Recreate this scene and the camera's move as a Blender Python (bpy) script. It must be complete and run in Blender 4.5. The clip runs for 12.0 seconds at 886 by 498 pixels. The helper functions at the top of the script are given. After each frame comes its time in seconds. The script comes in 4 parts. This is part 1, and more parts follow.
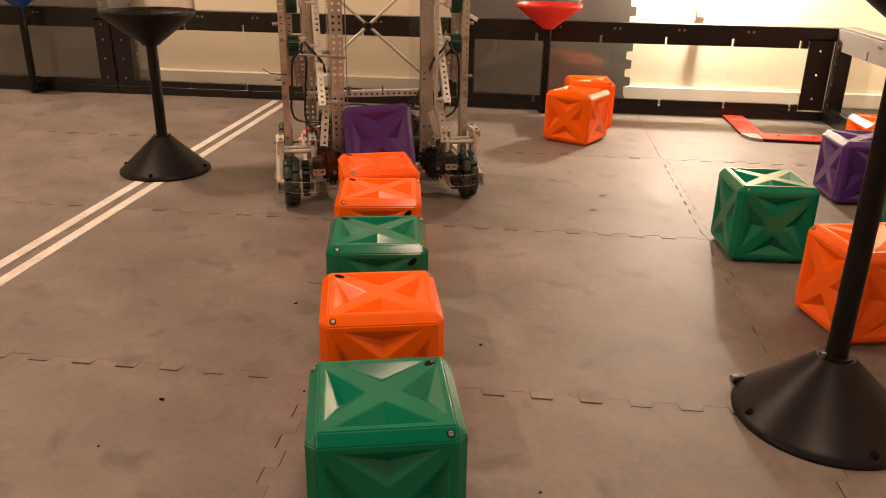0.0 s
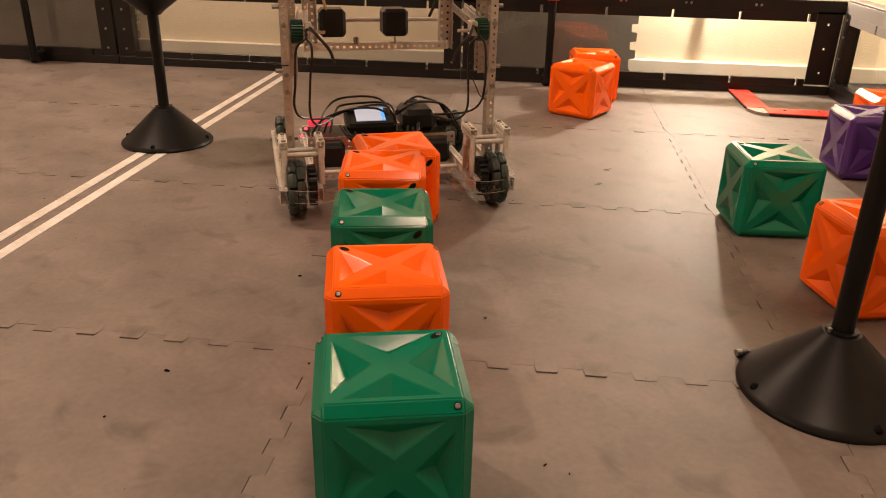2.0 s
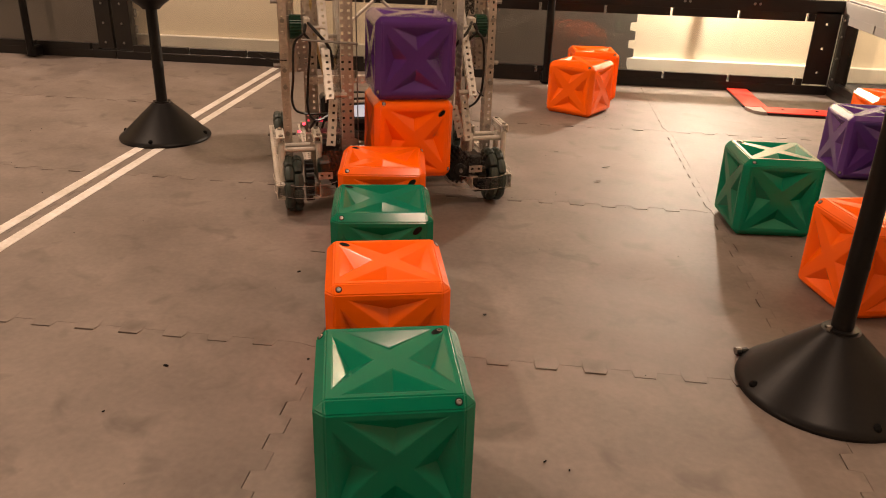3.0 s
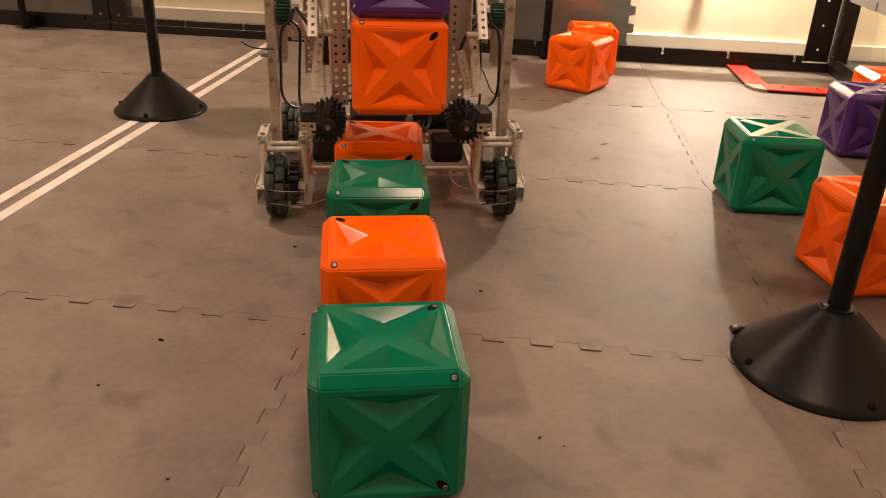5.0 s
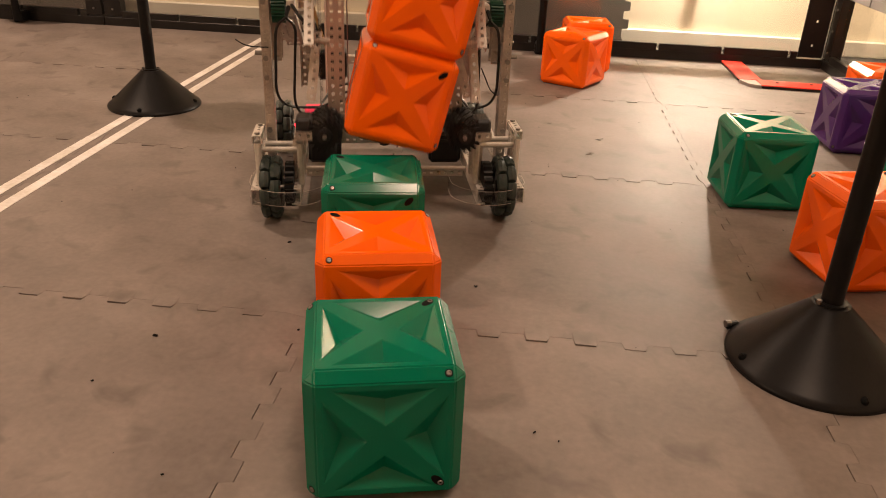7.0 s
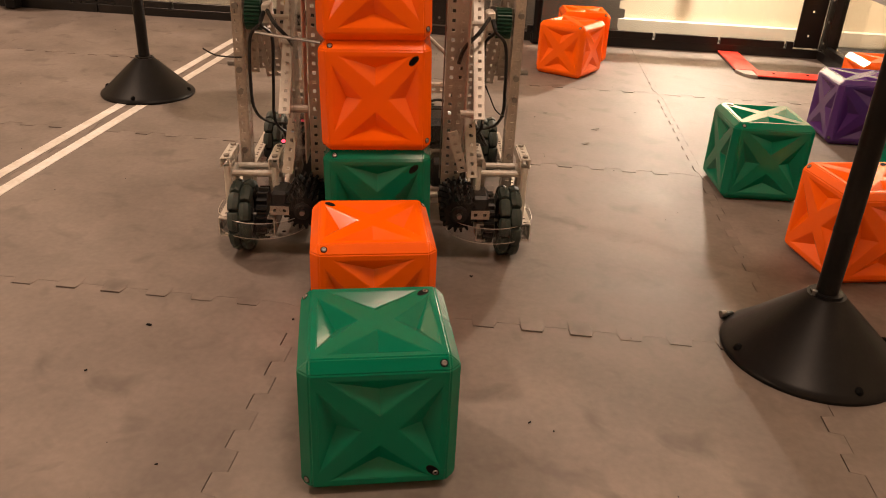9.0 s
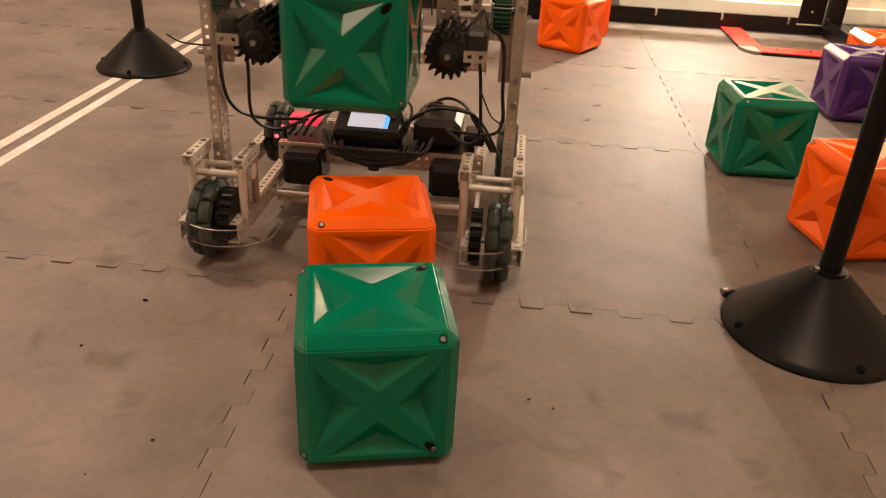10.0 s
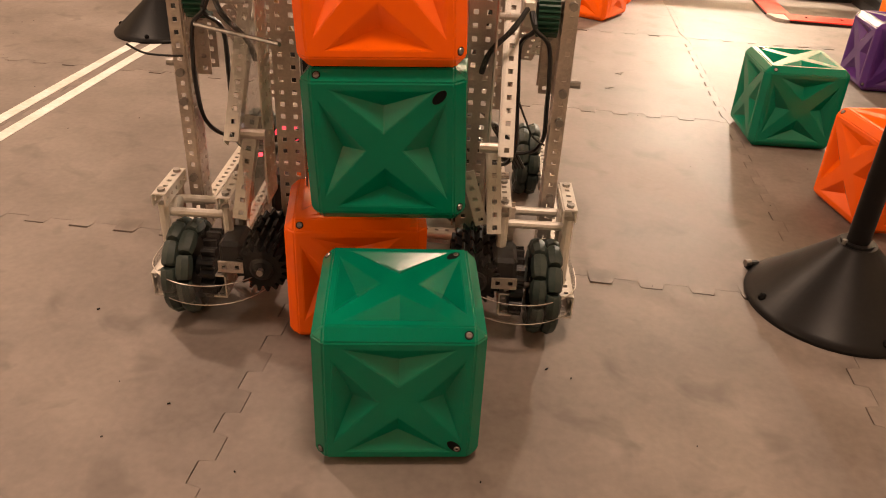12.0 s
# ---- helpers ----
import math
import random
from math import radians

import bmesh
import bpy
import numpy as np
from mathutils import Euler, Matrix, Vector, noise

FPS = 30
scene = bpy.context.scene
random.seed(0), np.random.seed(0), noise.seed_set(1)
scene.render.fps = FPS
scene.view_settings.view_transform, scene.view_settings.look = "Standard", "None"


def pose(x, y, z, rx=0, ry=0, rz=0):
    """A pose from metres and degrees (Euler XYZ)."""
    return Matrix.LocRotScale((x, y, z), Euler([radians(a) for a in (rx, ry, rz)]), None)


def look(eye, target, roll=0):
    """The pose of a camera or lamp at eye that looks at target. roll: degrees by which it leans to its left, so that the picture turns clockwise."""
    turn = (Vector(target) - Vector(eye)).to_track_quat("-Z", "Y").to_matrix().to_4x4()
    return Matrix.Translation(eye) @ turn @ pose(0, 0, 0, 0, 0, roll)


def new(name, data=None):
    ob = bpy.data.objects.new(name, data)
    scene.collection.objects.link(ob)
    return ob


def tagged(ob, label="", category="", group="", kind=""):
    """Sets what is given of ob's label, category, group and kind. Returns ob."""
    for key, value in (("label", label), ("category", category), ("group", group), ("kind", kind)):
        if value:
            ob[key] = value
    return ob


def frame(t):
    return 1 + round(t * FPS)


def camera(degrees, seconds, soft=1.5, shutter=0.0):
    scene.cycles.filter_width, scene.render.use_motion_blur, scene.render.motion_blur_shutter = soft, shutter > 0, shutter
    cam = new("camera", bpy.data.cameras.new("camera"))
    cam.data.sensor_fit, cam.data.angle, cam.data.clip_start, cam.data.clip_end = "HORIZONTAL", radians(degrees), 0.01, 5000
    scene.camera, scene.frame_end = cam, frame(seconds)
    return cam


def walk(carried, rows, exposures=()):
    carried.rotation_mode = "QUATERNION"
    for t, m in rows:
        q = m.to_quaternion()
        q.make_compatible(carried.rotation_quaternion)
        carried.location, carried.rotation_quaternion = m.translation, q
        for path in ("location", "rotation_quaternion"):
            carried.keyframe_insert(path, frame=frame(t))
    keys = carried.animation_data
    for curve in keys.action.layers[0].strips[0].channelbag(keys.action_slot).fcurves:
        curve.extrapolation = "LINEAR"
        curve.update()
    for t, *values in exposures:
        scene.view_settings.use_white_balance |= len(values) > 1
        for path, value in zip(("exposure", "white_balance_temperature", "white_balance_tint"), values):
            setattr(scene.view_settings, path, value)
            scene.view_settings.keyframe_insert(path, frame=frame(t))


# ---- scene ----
cam = camera(59.07, 12.0, soft=1.0, shutter=0.5)
PATH = [
    (0, (0.2535, -0.8416, 0.5231), (0.0974, 0.5445, -0.0286), 0.98),
    (0.5, (0.2536, -0.8410, 0.5228), (0.1045, 0.5434, -0.0351), 1.14),
    (1, (0.2513, -0.8406, 0.5229), (0.1012, 0.5414, -0.0407), 1.20),
    (1.5, (0.2495, -0.8384, 0.5201), (0.0910, 0.5338, -0.0648), 1.11),
    (2, (0.2474, -0.8385, 0.5196), (0.0929, 0.5288, -0.0777), 1.29),
    (2.5, (0.2462, -0.8403, 0.5199), (0.0910, 0.5254, -0.0808), 1.32),
    (3, (0.2419, -0.8389, 0.5174), (0.0958, 0.5276, -0.0837), 1.75),
    (5, (0.2429, -0.8346, 0.5147), (0.1049, 0.5141, -0.1272), 2.21),
    (5.5, (0.2431, -0.8342, 0.5152), (0.1180, 0.5165, -0.1250), 2.50),
    (6, (0.2428, -0.8334, 0.5143), (0.1187, 0.5163, -0.1283), 2.51),
    (6.5, (0.2424, -0.8346, 0.5140), (0.1135, 0.5123, -0.1336), 2.39),
    (7, (0.2427, -0.8345, 0.5143), (0.1155, 0.5118, -0.1349), 2.42),
    (9, (0.2419, -0.8315, 0.5124), (0.1259, 0.5075, -0.1536), 2.76),
    (9.5, (0.2417, -0.8288, 0.5099), (0.1279, 0.5060, -0.1649), 2.88),
    (10, (0.2414, -0.8238, 0.5057), (0.1307, 0.4964, -0.1978), 3.02),
    (10.5, (0.2371, -0.8241, 0.5055), (0.1194, 0.4810, -0.2244), 3.12),
    (11, (0.2364, -0.8228, 0.5018), (0.1044, 0.4800, -0.2298), 3.02),
    (11.5, (0.2380, -0.8178, 0.4981), (0.1012, 0.4782, -0.2448), 3.02),
    (12, (0.2407, -0.8152, 0.4961), (0.1012, 0.4745, -0.2571), 2.98),
]
walk(cam, [(t, look(eye, target, roll)) for t, eye, target, roll in PATH], [(0, 0.0), (7.2, 0.0), (8.8, 0.04), (9.6, 0.07), (10.2, 0.2), (10.8, 0.31), (11.4, 0.4), (12.0, 0.43)])

# ---- world, sun, large lights and exposure ----
world = bpy.data.worlds.new("room_world")
scene.world = world
world.use_nodes = True
world.node_tree.nodes["Background"].inputs["Color"].default_value = (0.9, 0.75, 0.55, 1)
world.node_tree.nodes["Background"].inputs["Strength"].default_value = 0.012
scene.view_settings.exposure = 0.0

WARM = (1.0, 0.70, 0.51)


def lamp(name, kind, place, target, energy, size, colour=WARM):
    data = bpy.data.lights.new(name, kind)
    data.energy, data.color = energy, colour
    if kind == "AREA":
        data.shape, data.size = "DISK", size
    else:
        data.shadow_soft_size = size
    ob = new(name, data)
    ob.matrix_world = look(place, target)
    return ob


lamp("ceiling_lamp", "AREA", (-1.68, 1.16, 2.37), (-1.68, 1.16, 0), 51, 0.2)
lamp("ceiling_lamp", "AREA", (0.42, -0.53, 2.37), (0.42, -0.53, 0), 25, 0.42)
lamp("ceiling_lamp", "AREA", (-3.4, -1.9, 2.37), (-3.4, -1.9, 0), 46, 1.4)
lamp("wall_lamp", "POINT", (0.835, 2.0, 0.57), (0.835, 2.0, 0), 50.0, 0.025, (1.0, 0.82, 0.65))

# ---- materials ----


def material(name, colour, rough=0.5, metal=0.0, spots=None, scale=8.0, fine=120.0, bump=0.15, shine=0.5, mixing=0.5, piece=0.0):
    m = bpy.data.materials.new(name)
    m.use_nodes = True
    nodes, links = m.node_tree.nodes, m.node_tree.links
    b = nodes["Principled BSDF"]
    b.inputs["Roughness"].default_value = rough
    b.inputs["Metallic"].default_value = metal
    b.inputs["Specular IOR Level"].default_value = shine
    coords = nodes.new("ShaderNodeTexCoord")
    big = nodes.new("ShaderNodeTexNoise")
    big.inputs["Scale"].default_value = scale
    big.inputs["Detail"].default_value = 6
    big.inputs["Roughness"].default_value = 0.6
    small = nodes.new("ShaderNodeTexNoise")
    small.inputs["Scale"].default_value = fine
    small.inputs["Detail"].default_value = 3
    links.new(coords.outputs["Object"], big.inputs["Vector"])
    links.new(coords.outputs["Object"], small.inputs["Vector"])
    ramp = nodes.new("ShaderNodeValToRGB")
    ramp.color_ramp.elements[0].position, ramp.color_ramp.elements[1].position = 0.3, 0.72
    spots = spots or tuple(c * 0.8 for c in colour)
    ramp.color_ramp.elements[0].color = (*spots, 1)
    ramp.color_ramp.elements[1].color = (*colour, 1)
    add = nodes.new("ShaderNodeMath")
    add.operation = "MULTIPLY_ADD"
    links.new(small.outputs["Fac"], add.inputs[0])
    add.inputs[1].default_value = mixing
    links.new(big.outputs["Fac"], add.inputs[2])
    shift = nodes.new("ShaderNodeMath")
    shift.operation = "SUBTRACT"
    shift.inputs[1].default_value = mixing / 2
    links.new(add.outputs[0], shift.inputs[0])
    last = shift
    if piece:
        info = nodes.new("ShaderNodeObjectInfo")
        more = nodes.new("ShaderNodeMath")
        more.operation = "MULTIPLY_ADD"
        links.new(info.outputs["Random"], more.inputs[0])
        more.inputs[1].default_value = piece
        links.new(shift.outputs[0], more.inputs[2])
        last = more
    links.new(last.outputs[0], ramp.inputs["Fac"])
    links.new(ramp.outputs["Color"], b.inputs["Base Color"])
    rr = nodes.new("ShaderNodeMapRange")
    rr.inputs["To Min"].default_value, rr.inputs["To Max"].default_value = rough * 0.8, min(1, rough * 1.25)
    links.new(big.outputs["Fac"], rr.inputs["Value"])
    links.new(rr.outputs["Result"], b.inputs["Roughness"])
    if bump:
        bp = nodes.new("ShaderNodeBump")
        bp.inputs["Strength"].default_value, bp.inputs["Distance"].default_value = bump, 0.002
        links.new(small.outputs["Fac"], bp.inputs["Height"])
        links.new(bp.outputs["Normal"], b.inputs["Normal"])
    return m


def clear(name, rough=0.05, tint=(0.96, 0.97, 0.97), bend=0.04):
    m = bpy.data.materials.new(name)
    m.use_nodes = True
    nodes, links = m.node_tree.nodes, m.node_tree.links
    nodes.remove(nodes["Principled BSDF"])
    out = nodes["Material Output"]
    see = nodes.new("ShaderNodeBsdfTransparent")
    see.inputs["Color"].default_value = (*tint, 1)
    gloss = nodes.new("ShaderNodeBsdfGlossy")
    gloss.inputs["Roughness"].default_value = rough
    edge = nodes.new("ShaderNodeLayerWeight")
    edge.inputs["Blend"].default_value = 0.5
    steep = nodes.new("ShaderNodeMath")
    steep.operation = "POWER"
    steep.inputs[1].default_value = 4.5
    fres = nodes.new("ShaderNodeMath")
    fres.operation = "MULTIPLY_ADD"
    fres.inputs[1].default_value, fres.inputs[2].default_value = 0.85, bend
    links.new(edge.outputs["Facing"], steep.inputs[0])
    links.new(steep.outputs[0], fres.inputs[0])
    mix = nodes.new("ShaderNodeMixShader")
    links.new(fres.outputs[0], mix.inputs["Fac"])
    links.new(see.outputs[0], mix.inputs[1])
    links.new(gloss.outputs[0], mix.inputs[2])
    links.new(mix.outputs[0], out.inputs["Surface"])
    return m


def glow(name, colour, strength):
    m = bpy.data.materials.new(name)
    m.use_nodes = True
    b = m.node_tree.nodes["Principled BSDF"]
    b.inputs["Base Color"].default_value = (*[c * 0.3 for c in colour], 1)
    b.inputs["Emission Color"].default_value = (*colour, 1)
    b.inputs["Emission Strength"].default_value = strength
    return m


FOAM = material("grey_foam", (0.255, 0.213, 0.190), 0.6, 0, (0.128, 0.103, 0.089), 5.0, 120, 0.06, mixing=0.22)


def smudged(m, scale, depth):
    """Adds soft dark smudges of a few centimetres to a material's colour."""
    nodes, links = m.node_tree.nodes, m.node_tree.links
    b = nodes["Principled BSDF"]
    old = b.inputs["Base Color"].links[0].from_socket
    coords = nodes.new("ShaderNodeTexCoord")
    n = nodes.new("ShaderNodeTexNoise")
    n.inputs["Scale"].default_value, n.inputs["Detail"].default_value, n.inputs["Distortion"].default_value = scale, 3, 0.6
    links.new(coords.outputs["Object"], n.inputs["Vector"])
    k = nodes.new("ShaderNodeMapRange")
    k.inputs["From Min"].default_value, k.inputs["From Max"].default_value = 0.56, 0.74
    k.inputs["To Min"].default_value, k.inputs["To Max"].default_value = 0.0, depth
    links.new(n.outputs["Fac"], k.inputs["Value"])
    mix = nodes.new("ShaderNodeMix")
    mix.data_type = "RGBA"
    links.new(k.outputs["Result"], mix.inputs["Factor"])
    links.new(old, mix.inputs[6])
    mix.inputs[7].default_value = (0.075, 0.058, 0.048, 1)
    links.new(mix.outputs[2], b.inputs["Base Color"])


smudged(FOAM, 16.0, 0.55)
SUBFLOOR = material("sub_floor", (0.06, 0.055, 0.05), 0.9)
DARKFOAM = material("dark_grey_foam", (0.135, 0.119, 0.105), 0.8, 0, (0.10, 0.087, 0.075), 6, 240, 0.2)
TAPE = material("white_tape", (0.86, 0.83, 0.82), 0.5, 0, (0.62, 0.58, 0.52), 20, 150, 0.1)
PAINT = material("cream_wall_paint", (0.91, 0.82, 0.655), 0.7, 0, (0.87, 0.78, 0.615), 2.0, 90, 0.12)
TRIM = material("white_trim_paint", (0.80, 0.76, 0.68), 0.45, 0, (0.74, 0.7, 0.6), 6, 90, 0.05)
CEIL = material("ceiling_paint", (0.36, 0.33, 0.30), 0.9, 0, None, 4, 150, 0.2)
RAIL = material("black_rail_plastic", (0.009, 0.008, 0.008), 0.3, 0, (0.015, 0.013, 0.012), 12, 200, 0.06, shine=0.3)
GREYRAIL = material("grey_rail_plastic", (0.15, 0.137, 0.128), 0.4, 0, None, 12, 200, 0.1)
POLY = clear("clear_panel", 0.03, (0.93, 0.93, 0.91))
FILM = clear("clear_polycarbonate", 0.08, (0.965, 0.97, 0.97), 0.03)
ORANGE = material("orange_plastic", (1.0, 0.142, 0.001), 0.16, 0, (0.96, 0.125, 0.001), 14, 42, 0.035, mixing=0.2, shine=0.32)
GREEN = material("green_plastic", (0.0004, 0.172, 0.095), 0.13, 0, (0.0004, 0.155, 0.086), 14, 42, 0.035, mixing=0.2, shine=0.29)
PURPLE = material("purple_plastic", (0.085, 0.026, 0.19), 0.18, 0, (0.07, 0.02, 0.16), 14, 42, 0.035, mixing=0.2, shine=0.42)
STEEL = material("screw_steel", (0.34, 0.32, 0.30), 0.4, 1.0, None, 60, 400, 0.1)
SCUFF = material("foam_scuff", (0.11, 0.09, 0.08), 0.8)
# near-black standing for the shade inside holes and notches; also colours the crumbs
SHADE_CRUMB = material("hole_shade_and_crumb_black", (0.006, 0.006, 0.006), 0.8, shine=0.1)
BASE = material("black_base_plastic", (0.007, 0.0066, 0.0066), 0.38, 0, (0.011, 0.010, 0.010), 20, 260, 0.03, shine=0.16)
ALU = material("bare_aluminium", (0.66, 0.62, 0.57), 0.5, 0.4, (0.52, 0.48, 0.43), 30, 300, 0.12)
DULLALU = material("scuffed_aluminium", (0.62, 0.55, 0.49), 0.42, 0.75, (0.40, 0.35, 0.31), 26, 300, 0.18)
NYLON = material("white_nylon", (0.62, 0.58, 0.52), 0.45, 0, None, 40, 200, 0.05)
RUBBER = material("dark_green_rubber", (0.022, 0.038, 0.032), 0.55, 0, (0.035, 0.045, 0.04), 40, 260, 0.25)
FLAP = material("black_rubber", (0.006, 0.006, 0.006), 0.6, 0, (0.011, 0.010, 0.010), 50, 260, 0.25, shine=0.15)
BLACK = material("black_plastic", (0.008, 0.008, 0.009), 0.38, 0, (0.013, 0.013, 0.013), 30, 260, 0.1, shine=0.25)
GEAR = material("green_gear_plastic", (0.006, 0.055, 0.03), 0.4, 0, None, 40, 260, 0.1)
WIRE = material("black_wire", (0.010, 0.010, 0.010), 0.45, 0, None, 60, 260, 0.05)
YELLOW = material("yellow_wire", (0.55, 0.40, 0.16), 0.5)
RED = material("red_plastic", (0.75, 0.035, 0.02), 0.35, 0, (0.65, 0.03, 0.018), 16, 260, 0.08)
BLUE = material("blue_plastic", (0.012, 0.05, 0.32), 0.3, 0, None, 16, 260, 0.05)
SILVER = material("silver_tape", (0.36, 0.33, 0.30), 0.35, 0.3, None, 30, 260, 0.2)
SCREEN = glow("lit_screen", (0.80, 0.78, 0.85), 0.55)
BLUEBAR = glow("blue_screen_bar", (0.12, 0.42, 1.0), 1.1)
LED = glow("red_led", (1.0, 0.03, 0.05), 6.0)
REDBOX = glow("lit_red_module", (1.0, 0.05, 0.09), 0.75)

# ---- mesh building ----


class Shape:
    """Collects corners and faces of one mesh."""

    def __init__(self):
        self.v, self.f = [], []

    def put(self, corners, faces):
        n = len(self.v)
        self.v += [tuple(c) for c in corners]
        self.f += [tuple(n + i for i in f) for f in faces]
        return self

    def box(self, cx, cy, cz, sx, sy, sz, c=None, m=None):
        """A box with chamfered edges."""
        c = min(sx, sy, sz) * 0.12 if c is None else c
        half = (sx / 2, sy / 2, sz / 2)
        pts, idx = [], {}
        for s in [(a, b, d) for a in (-1, 1) for b in (-1, 1) for d in (-1, 1)]:
            for ax in range(3):
                p = [s[k] * (half[k] - (0 if k == ax else c)) for k in range(3)]
                idx[s, ax] = len(pts)
                pts.append(Vector(p))
        faces = []
        for ax in range(3):
            o = [k for k in range(3) if k != ax]
            for sg in (-1, 1):
                ring = []
                for a, b in ((-1, -1), (1, -1), (1, 1), (-1, 1)):
                    s = [0, 0, 0]
                    s[ax], s[o[0]], s[o[1]] = sg, a, b
                    ring.append(idx[tuple(s), ax])
                faces.append(ring)
            for a in (-1, 1):
                for b in (-1, 1):
                    s0, s1 = [0, 0, 0], [0, 0, 0]
                    for s, e in ((s0, -1), (s1, 1)):
                        s[ax], s[o[0]], s[o[1]] = e, a, b
                    faces.append([idx[tuple(s0), o[0]], idx[tuple(s1), o[0]], idx[tuple(s1), o[1]], idx[tuple(s0), o[1]]])
        for s in [(a, b, d) for a in (-1, 1) for b in (-1, 1) for d in (-1, 1)]:
            faces.append([idx[s, 0], idx[s, 1], idx[s, 2]])
        t = Matrix.Translation((cx, cy, cz)) @ (m or Matrix())
        return self.put([t @ p for p in pts], faces)

    def rod(self, a, b, r, n=12, r2=None):
        a, b = Vector(a), Vector(b)
        r2 = r if r2 is None else r2
        q = (b - a).to_track_quat("Z", "Y")
        ring = [(math.cos(2 * math.pi * i / n), math.sin(2 * math.pi * i / n)) for i in range(n)]
        pts = [a + q @ Vector((x * r, y * r, 0)) for x, y in ring] + [b + q @ Vector((x * r2, y * r2, 0)) for x, y in ring]
        faces = [[i, (i + 1) % n, n + (i + 1) % n, n + i] for i in range(n)] + [list(range(n))[::-1], list(range(n, 2 * n))]
        return self.put(pts, faces)

    def lathe(self, profile, n=48, m=None):
        """Turns (radius, height) pairs about the z axis."""
        m = m or Matrix()
        pts = [m @ Vector((r * math.cos(2 * math.pi * i / n), r * math.sin(2 * math.pi * i / n), z)) for r, z in profile for i in range(n)]
        faces = [[k * n + i, k * n + (i + 1) % n, (k + 1) * n + (i + 1) % n, (k + 1) * n + i] for k in range(len(profile) - 1) for i in range(n)]
        return self.put(pts, faces)

    def tube(self, pts, r, n=6):
        """A smooth cable through the given points."""
        P = [Vector(p) for p in pts]
        fine = []
        for i in range(len(P) - 1):
            p0, p1, p2, p3 = P[max(i - 1, 0)], P[i], P[i + 1], P[min(i + 2, len(P) - 1)]
            for k in range(6):
                t = k / 6
                fine.append(0.5 * (2 * p1 + (p2 - p0) * t + (2 * p0 - 5 * p1 + 4 * p2 - p3) * t * t + (3 * p1 - p0 - 3 * p2 + p3) * t ** 3))
        fine.append(P[-1])
        rings = []
        for i, p in enumerate(fine):
            d = (fine[min(i + 1, len(fine) - 1)] - fine[max(i - 1, 0)]).normalized()
            q = d.to_track_quat("Z", "Y")
            rings += [p + q @ Vector((r * math.cos(2 * math.pi * k / n), r * math.sin(2 * math.pi * k / n), 0)) for k in range(n)]
        faces = [[i * n + k, i * n + (k + 1) % n, (i + 1) * n + (k + 1) % n, (i + 1) * n + k] for i in range(len(fine) - 1) for k in range(n)]
        return self.put(rings, faces)

    def perforated(self, origin, u, v, nu, nv, pitch=0.0127, hole=0.0047, thick=0.0016):
        """A plate with square holes: nu by nv cells along u and v from the corner origin."""
        o, u, v = Vector(origin), Vector(u).normalized(), Vector(v).normalized()
        w = u.cross(v) * thick
        for i in range(nu):
            for j in range(nv):
                c = o + u * pitch * (i + 0.5) + v * pitch * (j + 0.5)
                P = []
                for h in (pitch / 2, hole / 2):
                    for a, b in ((-1, -1), (1, -1), (1, 1), (-1, 1)):
                        P.append(c + u * h * a + v * h * b)
                pts = P + [p + w for p in P]
                fs = []
                for k in range(4):
                    l = (k + 1) % 4
                    fs += [[k, 4 + k, 4 + l, l], [8 + k, 8 + l, 12 + l, 12 + k], [4 + k, 12 + k, 12 + l, 4 + l]]
                if j == 0:
                    fs.append([0, 1, 9, 8])
                if j == nv - 1:
                    fs.append([2, 3, 11, 10])
                if i == 0:
                    fs.append([3, 0, 8, 11])
                if i == nu - 1:
                    fs.append([1, 2, 10, 9])
                self.put(pts, fs)
        return self

    def channel(self, a, b, side, web=2, flange=1):
        """A perforated C-channel from a to b; side: the way in which its flanges point."""
        a, b, s = Vector(a), Vector(b), Vector(side)
        u = (b - a).normalized()
        s = (s - u * s.dot(u)).normalized()
        v = u.cross(s)
        n = max(1, round((b - a).length / 0.0127))
        wide = web * 0.0127
        self.perforated(a - v * wide / 2, u, v, n, web)
        if flange:
            self.perforated(a - v * wide / 2, u, s, n, flange)
            self.perforated(a + v * wide / 2, u, s, n, flange)
        return self

    def star(self, levels, teeth, inner, outer, axis, centre):
        """A toothed wheel in one piece; levels: (place on the axis, 1 for teeth or 0 for the plain core)."""
        n = teeth * 4
        pts = []
        for w, k in levels:
            for i in range(n):
                a = 2 * math.pi * (i + 0.5) / n
                r = outer if k and i % 4 in (1, 2) else inner
                u, v = r * math.cos(a), r * math.sin(a)
                p = (w, u, v) if axis == "X" else (u, w, v)
                pts.append(Vector(p) + Vector(centre))
        m = len(levels)
        fs = [[k * n + i, k * n + (i + 1) % n, (k + 1) * n + (i + 1) % n, (k + 1) * n + i] for k in range(m - 1) for i in range(n)]
        return self.put(pts, fs + [list(range(n)), list(range((m - 1) * n, m * n))])

    def mesh(self, name, mat, smooth=False):
        me = bpy.data.meshes.new(name)
        me.from_pydata([tuple(p) for p in self.v], [], self.f)
        bm = bmesh.new()
        bm.from_mesh(me)
        if len(bm.verts) > 60:
            bmesh.ops.remove_doubles(bm, verts=bm.verts, dist=0.00002)
        bmesh.ops.recalc_face_normals(bm, faces=bm.faces)
        bm.to_mesh(me)
        bm.free()
        me.materials.append(mat)
        if smooth:
            for p in me.polygons:
                p.use_smooth = True
            me.set_sharp_from_angle(angle=radians(35))
        return me


